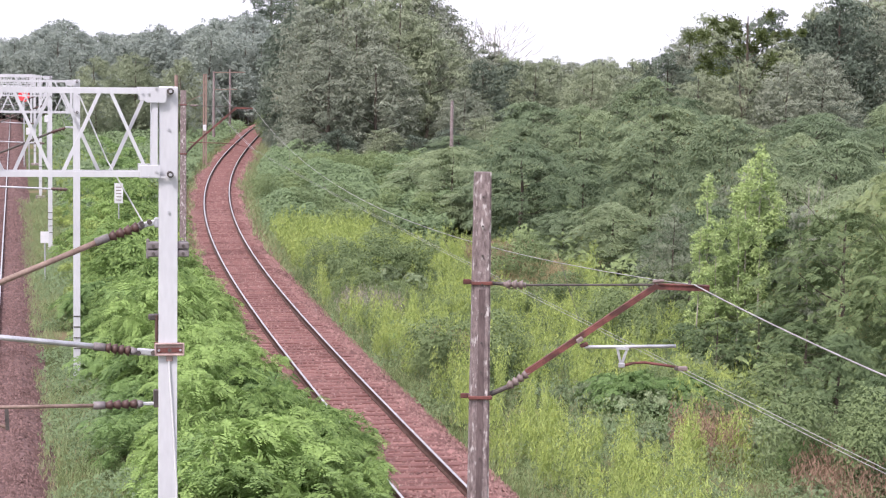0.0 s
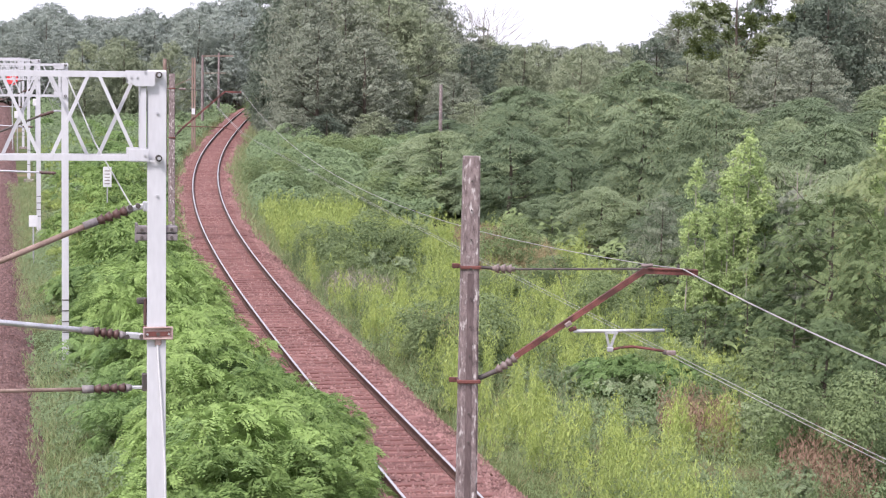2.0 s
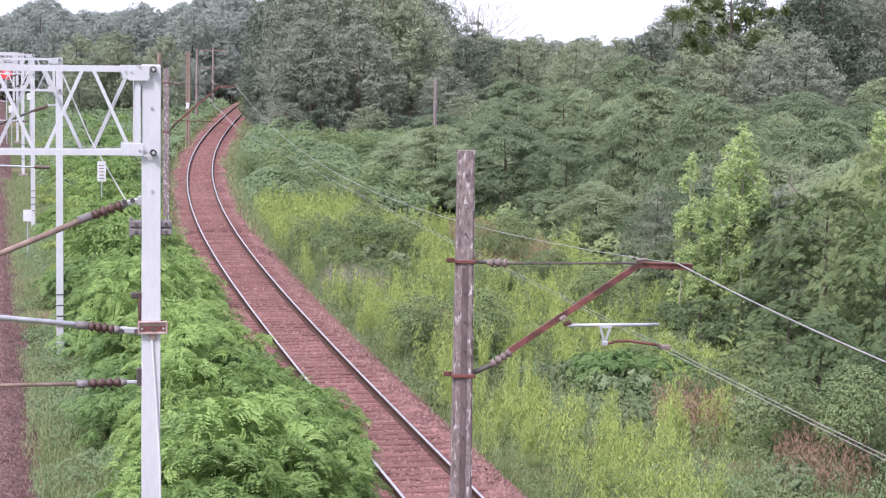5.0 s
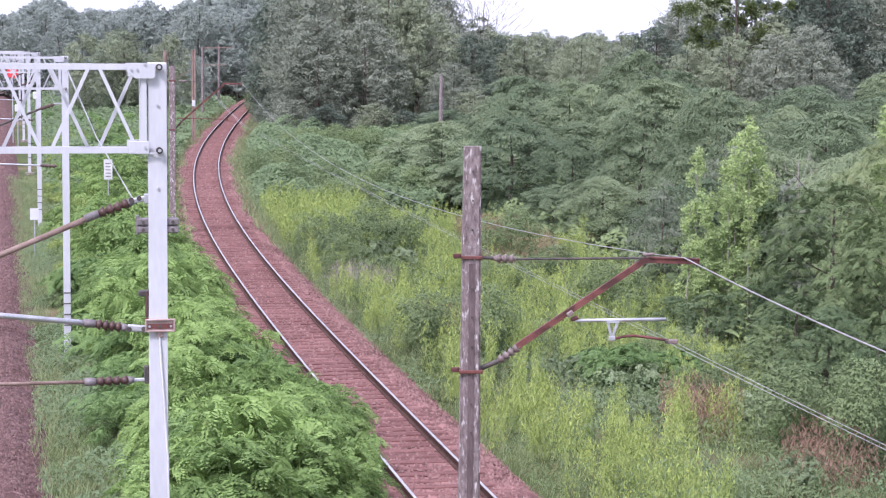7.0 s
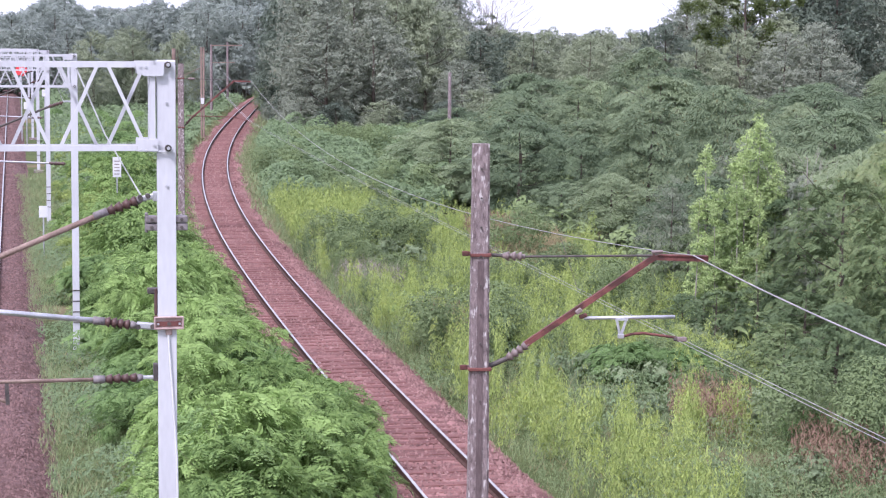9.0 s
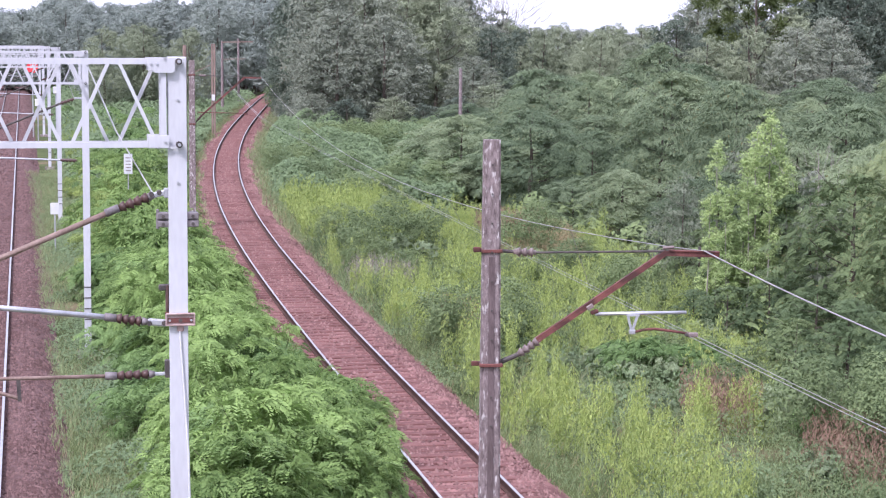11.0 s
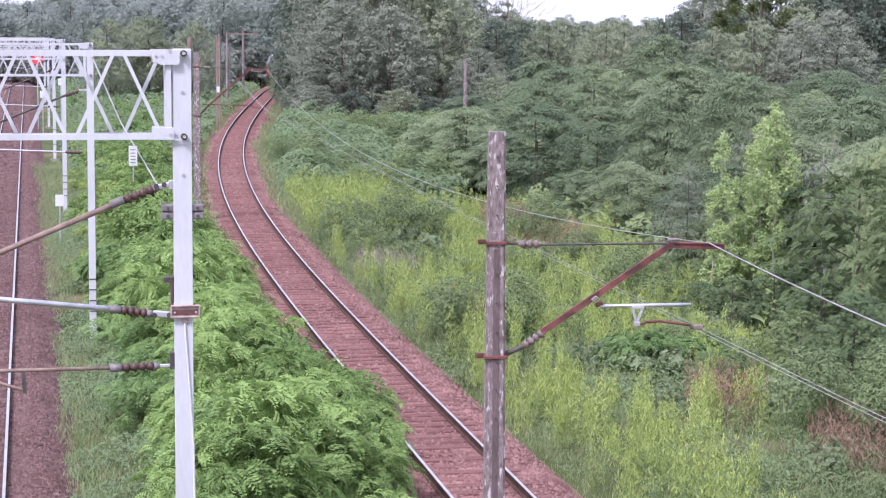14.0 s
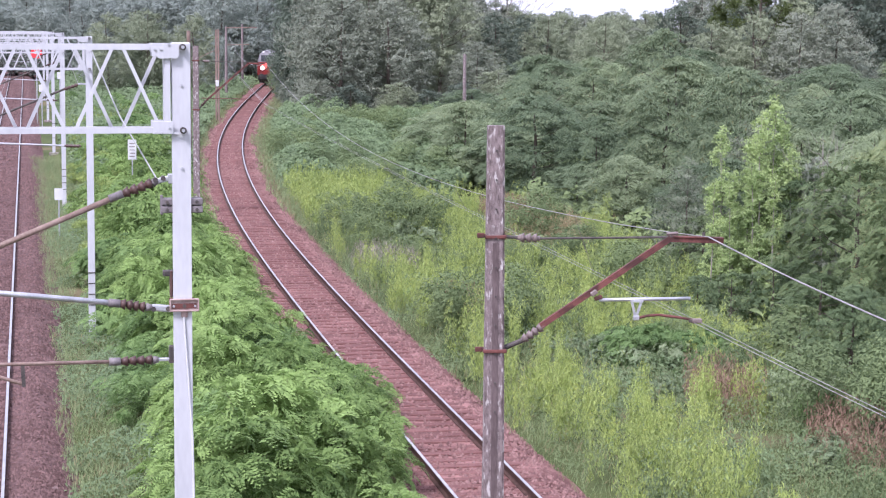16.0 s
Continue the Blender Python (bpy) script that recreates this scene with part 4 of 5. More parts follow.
def build_plants():
    r = np.random.default_rng(7)
    loc = [locust_tree(11, L_LOCUST, "feathery green locust tree at the meadow's edge"),
           locust_tree(12, L_LOCUST, "feathery green locust tree at the meadow's edge", 29000, 0.3),
           locust_tree(13, L_LOCUSTDARK, "deep green locust tree in the thicket", 29000, 0.55)]
    fine = [locust_tree(14, L_NEARLOCUST, "feathery green locust tree beside the meadow", 2900, 0.35, "frond"),
            locust_tree(15, L_PALELOCUST, "pale feathery locust tree beside the meadow", 2900, 0.5, "frond"),
            locust_tree(16, L_NEARDARK, "deep green locust tree beside the meadow", 2900, 0.45, "frond")]

    def stand(proto, x, y, high, wide):
        put(proto, x, y, r.uniform(0, 360), wide / 6.0, high / 6.5 * 6.0 / wide)
    # the wood's edge along the meadow, tree by tree: kind, place, height, width
    for k, x, y, high, wide in ((2, 4.6, 108, 5.3, 6.0), (0, 1.2, 117, 4.6, 4.6), (2, 3.0, 113, 4.0, 3.8), (0, 8.0, 93.5, 4.5, 5.6), (2, 7.6, 104, 5.5, 4.0), (1, 10.4, 100, 6.3, 5.4),
                                (2, 9.7, 86, 3.2, 3.4), (1, 12.6, 91, 7.3, 5.6), (0, 14.4, 85, 6.9, 6.4), (0, 16.6, 81, 7.2, 6.4), (2, 6.3, 99, 3.0, 3.0), (2, 11.2, 84, 4.6, 4.4), (2, 17.8, 92, 7.6, 6.5)):
        stand(loc[k], x, y, high, wide)
    for k, x, y, high, wide in ((2, 12.2, 69, 4.8, 4.2), (0, 12.0, 61, 5.5, 5.2), (0, 12.9, 57, 6.0, 5.0), (2, 10.4, 58, 3.5, 4.2), (2, 9.9, 63, 3.2, 3.4), (2, 10.2, 52, 3.9, 3.9), (2, 10.4, 47.5, 3.3, 3.2),
                                (2, 10.3, 73, 3.3, 3.6), (0, 9.4, 76, 2.9, 3.0), (2, 13.0, 70, 5.8, 4.6), (1, 14.6, 66, 6.6, 5.0), (0, 8.6, 69, 2.3, 2.8), (2, 12.6, 51, 5.2, 4.6), (0, 9.3, 54.5, 2.4, 2.8), (2, 8.7, 63.5, 2.7, 3.2), (2, 7.9, 65.0, 2.3, 2.8), (2, 11.0, 64.5, 3.0, 3.2)):
        stand(fine[k], x, y, high, wide)
    # rows behind, rising to the belt of crowns under the sky
    for y0, drop, step in ((116, 1.7, 3.9), (128, 0.0, 4.2), (141, 0.1, 4.6), (152, 0.2, 5.2)):
        x = 0.004 * y0 + r.uniform(0, 1.5)
        while x < 0.235 * y0:
            u = x / y0
            high = float(np.interp(u, [0.0, 0.012, 0.022, 0.055, 0.076, 0.108, 0.123, 0.146, 0.17, 0.235], [3.6, 4.4, 7.2, 8.4, 8.8, 9.0, 8.3, 7.5, 7.2, 7.6])) - drop * r.uniform(0.5, 1.3)
            stand(loc[int(r.choice(3, p=[0.38, 0.26, 0.36]))], x, y0 + r.uniform(-3, 3), high * r.uniform(0.93, 1.02), r.uniform(6.0, 8.2))
            x += step * r.uniform(0.8, 1.25)
    # pale poplars that stand out of the wood
    pop = plant("poplar_tree", "slim pale yellow-green young poplar in the wood's edge", "tree", "poplars", lambda q: crown_lobes(q, 34, 0.4, 7.1, 0.8, 0.26, "column"), 5200, L_POPLAR, 0.095, 0.07, 21,
                (6.9, 0.05, 16, 0.6, 0.1), droop=0.1, wild=0.9, flat=1.4, tufts=7, bark=M_DEAD)
    for x, y, s in ((10.67, 68.5, 1.04), (10.2, 68.0, 0.86), (8.95, 68.0, 0.86), (9.4, 68.2, 0.66), (11.0, 68.8, 0.9), (8.65, 67.6, 0.62), (9.9, 67.4, 0.7), (10.5, 67.2, 0.66), (9.15, 67.2, 0.6), (10.35, 69.0, 0.92), (11.25, 68.4, 0.78), (9.95, 69.0, 0.8), (14.4, 65.0, 1.05), (14.9, 66.0, 0.9)):
        put(pop, x, y, r.uniform(0, 360), s)
    willow = plant("willow_tree", "grey-green drooping willow at the wood's edge", "tree", "willows", lambda q: crown_lobes(q, 40, 0.4, 5.0, 1.5, 0.55, "round"), 8000, L_GREYLEAF, 0.16, 0.035, 22,
                   (4.6, 0.08, 10, 1.1, 0.15), droop=1.6, wild=0.4, flat=1.3, tufts=12)
    put(willow, 8.9, 77.0, 30, 0.86)
    put(willow, 13.0, 86.0, 200, 1.3)
    # shrubs of the meadow
    sh = [bush(31, L_SHRUB, "round dark green shrub in the meadow", 11500, 2.2, 1.7, 0.095, 0.05),
          bush(32, L_SHRUB, "round dark green shrub in the meadow", 10500, 2.0, 1.5, 0.09, 0.05, n=11),
          bush(33, L_LOCUST, "low feathery locust shrub in the meadow", 850, 1.7, 1.6, 0.28, 0.09, 0.6, style="frond")]
    for x, y, s, k in ((-2.3, 82, 1.05, 0), (-0.6, 84, 1.0, 1), (-3.8, 85, 0.8, 1), (-1.2, 80, 0.7, 2), (1.2, 58.5, 0.9, 0), (2.3, 60, 0.75, 1), (0.2, 60.5, 0.6, 1), (4.6, 55.5, 0.75, 2), (5.6, 54, 0.8, 2),
                       (6.6, 56, 0.6, 0), (5.0, 49.5, 0.5, 2), (-4.6, 92, 0.7, 1), (3.6, 86, 0.9, 0), (4.9, 78, 0.8, 1), (6.3, 70, 0.85, 0), (7.3, 62, 0.8, 2), (8.3, 49, 0.9, 2), (9.0, 45, 0.95, 0), (3.4, 56.5, 0.5, 2), (5.9, 51, 0.55, 2), (4.1, 52.5, 0.45, 2), (7.2, 52, 0.6, 0), (2.0, 70, 0.6, 2), (4.4, 66, 0.7, 2), (0.4, 74, 0.55, 1), (3.0, 76, 0.6, 0), (-1.4, 77.5, 0.55, 1), (-2.8, 79.5, 0.6, 0), (7.8, 42.5, 0.6, 2)):
        put(sh[k], x, y, r.uniform(0, 360), s)
    for k in range(16):
        y = r.uniform(106, 164)
        put(sh[int(r.integers(0, 2))], line_x(y) + r.uniform(3.6, 15), y, r.uniform(0, 360), r.uniform(0.75, 1.25), r.uniform(0.8, 1.0))
    # young locusts between the two lines
    def young(seed, leaf, label, high, wide, style="frond", count=1300):
        size = (0.29, 0.086) if style == "frond" else (0.15, 0.06)
        return plant("young_locust", label, "bush", "young locusts", (high, wide, 0.15, 46, 0.50, 0.35), count, leaf, *size, seed, (high * 0.7, 0.03, 7, wide * 0.7, 0.1), style=style)
    bright = "bright green young locust bush between the tracks"
    yg = [young(51, L_YOUNG, bright, 2.15, 1.5), young(52, L_YOUNG, bright, 1.8, 1.4), young(53, L_YOUNG, bright, 2.0, 1.45),
          young(54, L_YOUNG, bright, 1.9, 1.45, "tri", 5200), young(55, L_YOUNGDEEP, "green young locust bush between the tracks", 1.9, 1.4, "tri", 5000)]
    deep = young(57, L_YOUNGDEEP, "deep green young locust bush between the tracks", 1.8, 1.4)
    gold = bush(58, L_GOLD, "yellow-green goldenrod clump between the tracks", 2600, 1.5, 1.3, 0.20, 0.06, 0.7, 12, "bush", "goldenrod_clump", "goldenrod clumps")
    y = 29.0
    while y < 118:
        a, b = yard_x(y) + 3.5, line_x(y) - 2.3
        n = max(1, int((b - a) / 1.15))
        for i in range(n):
            x = a + (b - a) * (i + 0.5) / n + r.uniform(-0.35, 0.35)
            s = r.uniform(0.85, 1.2) * (0.68 if i in (0, n - 1) else 1.0)
            kind = yg[int(r.choice(3, p=[0.48, 0.46, 0.06])) if y < 62 else int(r.choice([3, 4], p=[0.5, 0.5]))]
            if y < 76 and (int(y * 7) + 3 * i) % 6 == 0:
                kind = deep
            elif y > 74 and (int(y * 5) + 2 * i) % 7 < 4:
                kind = gold
            put(kind, x, y + r.uniform(-0.5, 0.5), r.uniform(0, 360), s, r.uniform(0.85, 1.15))
        y += 1.25 + y * 0.009
    put(yg[2], -2.7, 41.0, 40, 0.85)
    for x, y, s in ((-2.2, 41.6, 0.85), (-1.9, 38.8, 0.85), (-2.9, 44.8, 0.8), (-2.1, 36.4, 0.9), (-2.9, 39.0, 1.0), (-3.3, 42.5, 1.0)):
        put(yg[0], x, y, r.uniform(0, 360), s)
    for k in range(46):
        y = 33.5 + 1.05 * k + r.uniform(-0.3, 0.3)
        put((yg[k % 3] if k < 34 else yg[3 + k % 2]), line_x(y) - r.uniform(2.4, 2.75), y, r.uniform(0, 360), r.uniform(0.55, 0.75), r.uniform(0.85, 1.1))
    for y, side, s in ((46.0, 1.25, 0.5), (47.5, 1.05, 0.45), (48.8, 1.3, 0.5), (44.5, 1.7, 0.55), (50.5, 1.8, 0.55), (52.5, 1.9, 0.5), (42.5, 1.9, 0.6)):
        put(yg[0], line_x(y) - side, y, r.uniform(0, 360), s, 0.9)
    for k in range(46):
        y = r.uniform(116, 190)
        a, b = yard_x(y) + 5.0, line_x(y) - 4.0
        put(yg[4], r.uniform(a, b), y, r.uniform(0, 360), r.uniform(0.9, 1.5), 1.0)
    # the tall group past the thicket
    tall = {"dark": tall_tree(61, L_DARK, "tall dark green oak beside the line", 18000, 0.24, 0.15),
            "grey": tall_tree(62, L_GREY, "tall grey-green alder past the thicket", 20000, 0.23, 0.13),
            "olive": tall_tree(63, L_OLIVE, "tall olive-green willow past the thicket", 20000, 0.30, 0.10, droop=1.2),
            "far": tall_tree(64, L_FAR, "green tree on the far slope, haze in its leaf colour", 15000, 0.27, 0.17)}
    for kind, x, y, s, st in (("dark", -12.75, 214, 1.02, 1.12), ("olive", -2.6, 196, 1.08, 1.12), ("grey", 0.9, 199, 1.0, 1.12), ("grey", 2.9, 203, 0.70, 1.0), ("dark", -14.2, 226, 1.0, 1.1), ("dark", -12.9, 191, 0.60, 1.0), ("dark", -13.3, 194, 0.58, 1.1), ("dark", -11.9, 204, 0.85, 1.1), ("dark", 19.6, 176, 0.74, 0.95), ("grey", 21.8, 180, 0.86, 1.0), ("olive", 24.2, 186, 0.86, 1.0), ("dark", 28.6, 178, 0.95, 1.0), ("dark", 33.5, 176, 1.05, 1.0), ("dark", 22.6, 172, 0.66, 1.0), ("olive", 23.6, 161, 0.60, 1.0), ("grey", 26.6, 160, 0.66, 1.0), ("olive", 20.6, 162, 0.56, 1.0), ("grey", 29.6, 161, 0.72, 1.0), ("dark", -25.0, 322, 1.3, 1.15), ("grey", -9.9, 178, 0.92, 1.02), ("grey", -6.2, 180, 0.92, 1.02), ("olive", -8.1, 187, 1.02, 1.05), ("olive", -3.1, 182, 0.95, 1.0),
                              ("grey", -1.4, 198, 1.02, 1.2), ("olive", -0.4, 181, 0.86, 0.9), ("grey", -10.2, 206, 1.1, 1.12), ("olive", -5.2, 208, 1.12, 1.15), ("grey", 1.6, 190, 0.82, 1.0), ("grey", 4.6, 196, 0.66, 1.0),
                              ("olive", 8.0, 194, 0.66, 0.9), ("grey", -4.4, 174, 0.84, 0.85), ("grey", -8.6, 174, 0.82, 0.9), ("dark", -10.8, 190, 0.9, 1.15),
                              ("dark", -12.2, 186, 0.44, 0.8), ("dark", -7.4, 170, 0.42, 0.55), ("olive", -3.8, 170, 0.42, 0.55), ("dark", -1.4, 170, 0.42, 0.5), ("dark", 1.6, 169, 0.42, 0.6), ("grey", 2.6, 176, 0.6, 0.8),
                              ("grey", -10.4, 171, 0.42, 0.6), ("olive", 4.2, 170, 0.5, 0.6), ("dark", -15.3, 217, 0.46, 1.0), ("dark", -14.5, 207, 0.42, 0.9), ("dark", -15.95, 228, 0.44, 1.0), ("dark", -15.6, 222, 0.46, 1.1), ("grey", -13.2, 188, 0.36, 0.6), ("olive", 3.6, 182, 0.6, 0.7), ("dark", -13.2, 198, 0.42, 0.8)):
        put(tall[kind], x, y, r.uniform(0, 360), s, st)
    for x, y, q in ((-15.7, 213, 1.35), (-15.9, 218.5, 1.4), (-16.3, 225, 1.4), (-16.6, 232, 1.4), (-15.3, 207, 1.3), (-14.6, 211, 1.6)):
        put(sh[0], x + 0.72, y, r.uniform(0, 360), q, 1.25)
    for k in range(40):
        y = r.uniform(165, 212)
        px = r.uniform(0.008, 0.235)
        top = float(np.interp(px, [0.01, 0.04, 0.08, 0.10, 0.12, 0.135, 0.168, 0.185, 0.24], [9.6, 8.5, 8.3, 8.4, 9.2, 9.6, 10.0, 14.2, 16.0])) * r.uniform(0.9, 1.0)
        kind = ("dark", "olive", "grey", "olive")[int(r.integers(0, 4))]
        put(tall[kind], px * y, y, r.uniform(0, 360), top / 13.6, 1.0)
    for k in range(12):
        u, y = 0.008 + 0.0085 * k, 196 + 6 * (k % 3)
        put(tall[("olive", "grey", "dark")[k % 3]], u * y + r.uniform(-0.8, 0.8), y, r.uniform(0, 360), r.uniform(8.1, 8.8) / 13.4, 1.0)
    # wooded far slope
    far = np.random.default_rng(97)
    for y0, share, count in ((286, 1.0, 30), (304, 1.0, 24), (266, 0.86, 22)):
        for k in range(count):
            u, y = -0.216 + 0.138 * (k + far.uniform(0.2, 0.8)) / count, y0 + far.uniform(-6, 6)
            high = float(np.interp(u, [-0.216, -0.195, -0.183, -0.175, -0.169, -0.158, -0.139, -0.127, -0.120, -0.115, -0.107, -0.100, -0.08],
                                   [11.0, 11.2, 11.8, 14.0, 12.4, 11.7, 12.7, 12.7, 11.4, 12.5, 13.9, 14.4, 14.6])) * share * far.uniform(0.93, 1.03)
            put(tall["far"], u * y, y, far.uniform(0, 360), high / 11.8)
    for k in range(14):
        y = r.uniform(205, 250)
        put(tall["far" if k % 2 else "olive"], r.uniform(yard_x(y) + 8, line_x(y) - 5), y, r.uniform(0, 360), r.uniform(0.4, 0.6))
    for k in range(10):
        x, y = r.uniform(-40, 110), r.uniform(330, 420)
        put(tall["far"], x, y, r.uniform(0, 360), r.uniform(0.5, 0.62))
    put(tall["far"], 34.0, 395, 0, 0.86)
    # the tree hung with mistletoe, against the sky
    mt = mistletoe_tree()
    put(mt, 24.8, 168, 15, 1.08)
    # a half-bare tree
    bare = bare_tree(82, 420, 30)
    put(bare, 5.9, 205, 0, 1.24)
    put(bare_tree(83, 45, 9), 12.2, 68.0, 80, 0.40, 1.5)
    thicket("knotweed_thicket", "dense broad-leaved green knotweed thicket beside the ballast", L_KNOT, 98000, 103, 172, lambda y: line_x(y) + 2.3, lambda y: min(line_x(y) + 27, 0.3 + (y - 103) * 0.12), 1.75, 0.22, 0.145, 41)
    thicket("bank_thicket", "green and yellowish scrub on the bank between the lines", L_KNOT, 45000, 105, 255, lambda y: yard_x(y) + 3.4, lambda y: line_x(y) - 2.05, 1.3, 0.34, 0.2, 42)
    thicket("wood_floor", "shaded low scrub beneath the wood", L_SHRUB, 34000, 42, 200, lambda y: forest_edge(y) + 0.3, lambda y: forest_edge(y) + 24, 1.3, 0.34, 0.2, 43)
    thicket("far_scrub", "low scrub at the foot of the far trees", L_OLIVE, 16000, 170, 330, lambda y: line_x(y) + 2.7, lambda y: line_x(y) + 22, 1.6, 0.6, 0.4, 44)
    thicket("meadow_herbs", "mid-green leafy herbs in patches over the meadow", L_SHRUB, 60000, 36, 98, lambda y: line_x(y) + 2.3, lambda y: forest_edge(y) + 0.6, 0.75, 0.075, 0.036, 45, 0.5, 0.08, "weeds")
    thicket("pale_herbs", "pale green leafy herbs in patches over the meadow", L_KNOT, 46000, 36, 98, lambda y: line_x(y) + 2.0, lambda y: forest_edge(y) + 0.6, 0.7, 0.10, 0.05, 46, 0.5, 0.10, "weeds")
    thicket("verge_herbs", "grey-green weeds between the ballast and the bushes", L_KNOT, 26000, 33, 104, lambda y: yard_x(y) + 1.9, lambda y: yard_x(y) + 4.2, 0.75, 0.11, 0.05, 47, 0.3, -0.05, "weeds")
    for x, y, s in ((5.3, 55.0, 0.85), (6.2, 54.4, 0.82), (6.9, 55.6, 0.8), (4.8, 56.2, 0.7), (5.8, 56.4, 0.8), (3.2, 61.5, 0.45), (8.6, 47.0, 0.6), (3.6, 47.0, 0.32), (-1.0, 66.5, 0.4)):
        put(deep, x, y, r.uniform(0, 360), s * 0.8)
    meadow("goldenrod", "tall bright yellow-green goldenrod stand in the meadow", L_GOLD, lambda x, y, n: line_x(y) + 2.35 < x < forest_edge(y) + 0.5 and n > -0.2 and x < 7.6 + 0.12 * max(0, y - 46), 22, -4, 12, 36, 66, 38, 1.3, 0.125, 0.021, 0.05, 71, flower=0.28, clump=0.9, bunch=11)
    meadow("tall_herbs", "dark green leafy herbs standing among the goldenrod", L_SHRUB, lambda x, y, n: line_x(y) + 2.3 < x < forest_edge(y) + 0.8 and n > -0.1 and not clearing(x, y), 14, -8, 12, 36, 92, 26, 0.95, 0.10, 0.032, 0.10, 69, clump=0.9, bunch=9)
    meadow("goldenrod", "tall yellow-green goldenrod stand in the meadow past the shrubs", L_GOLD, lambda x, y, n: line_x(y) + 2.35 < x < forest_edge(y) + 0.5 and n > -0.2 and not clearing(x, y), 20, -9, 12, 66, 100, 30, 1.25, 0.14, 0.024, 0.06, 70, flower=0.3, clump=0.8, bunch=8)
    meadow("bright_goldenrod", "bright yellow-green goldenrod at the ballast edge", L_GOLD, lambda x, y, n: line_x(y) + 2.4 < x < line_x(y) + 7.5 + 3 * n and n > -0.4, 16, -9, 3, 87, 108, 14, 1.35, 0.2, 0.05, 0.07, 77, flower=0.25, clump=0.6)
    meadow("meadow_grass", "tall pale green meadow grass between the weeds", L_GRASS, lambda x, y, n: line_x(y) + 1.9 < x < forest_edge(y) + 1.5, 24, -9, 13, 34, 102, 7, 0.70, 0.24, 0.010, 0.12, 72, "grass", clump=0.5)
    meadow("verge_grass", "green grass and weeds along the ballast edge", L_GRASS, lambda x, y, n: (yard_x(y) + 2.0 - 0.006 * max(0, y - 40) + 0.35 * n < x < yard_x(y) + 5.5 and n > -0.3) or (line_x(y) - 3.6 < x < line_x(y) - 1.9 and n > -0.2), 34, -30, 4, 32, 130, 7, 0.55, 0.2, 0.014, 0.14, 73, "grass", clump=0.5)
    meadow("bank_grass", "rough grass and weeds along the curved ballast edge", L_GRASS, lambda x, y, n: 1.55 - 0.5 * n < abs(x - line_x(y)) < 3.4 and n > -0.45, 15, -25, -3, 88, 225, 7, 0.6, 0.26, 0.03, 0.16, 79, "grass", clump=0.6)
    meadow("yellow_weeds", "yellow-green flowering weeds between the lines", L_GOLD, lambda x, y, n: yard_x(y) + 4.0 < x < line_x(y) - 3.0 and n > 0.05, 12, -34, -4, 70, 175, 8, 1.3, 0.2, 0.05, 0.08, 74, flower=0.06, clump=0.4)
    meadow("dry_weeds", "brown dry weed stand in the meadow", L_DRYWEED, lambda x, y, n: math.hypot(x - 6.9, (y - 49.5) * 0.5) < 0.62 + n or math.hypot(x - 8.7, (y - 43.5) * 0.5) < 1.1 + n or math.hypot(x - 0.6, (y - 63) * 0.5) < 0.7 + n or math.hypot(x - 3.2, (y - 90) * 0.25) < 1.4 + n, 55, -3, 12, 40, 98, 16, 1.25, 0.13, 0.024, 0.12, 75, flower=None)
    meadow("dry_grass", "pale straw-coloured dry grass in the clearing", L_STRAW, lambda x, y, n: (clearing(x, y) and y > 84) or math.hypot((x - 3.9) * 0.55, (y - 89) * 0.22) < 1.0 + n, 60, 0, 8, 80, 98, 7, 0.95, 0.24, 0.016, 0.12, 78, "grass")
    meadow("grey_weeds", "grey withered weeds at the ballast edge", L_GREYWEED, lambda x, y, n: math.hypot(x + 1.9, (y - 75) * 0.6) < 0.8 + n or math.hypot(x + 4.4, (y - 88) * 0.5) < 0.7 + n, 50, -8, 2, 70, 94, 12, 1.1, 0.18, 0.018, 0.14, 76)


def mistletoe_tree():
    r = np.random.default_rng(81)
    t = thing("mistletoe_tree", "sparse tree hung with round mistletoe balls against the sky", "tree", (0, 0, 0))
    part("trunk", trunk_mesh(r, 12.0, 0.28, 26, 4.0, 0.35), M_BARK, t)
    lob = [(r.uniform(-3.9, 3.9), r.uniform(-2, 2), r.uniform(7.4, 12.2), r.uniform(0.38, 0.75)) for k in range(40)]
    for x, y, z, q in lob:
        d = unit(r.normal(0, 1, (260, 3)))
        c = d * q * r.uniform(0.1, 1.0, (260, 1)) + [x, y, z]
        s = unit(np.cross(d, r.normal(0, 1, d.shape)))
        v, f = leaf_quads(r, c, d, s, 0.22, 0.10)
        ball = raw("mistletoe_ball", v, f, L_MISTLE, t)
        ball["label"], ball["kind"] = "round olive mistletoe ball", "stuff"
    v, f = crown(r, crown_lobes(r, 26, 2.5, 11.4, 4.4, 1.0, "bush"), 14000, 0.22, 0.12, style="tri")
    raw("crown", v, f, L_OLIVE, t)
    return t


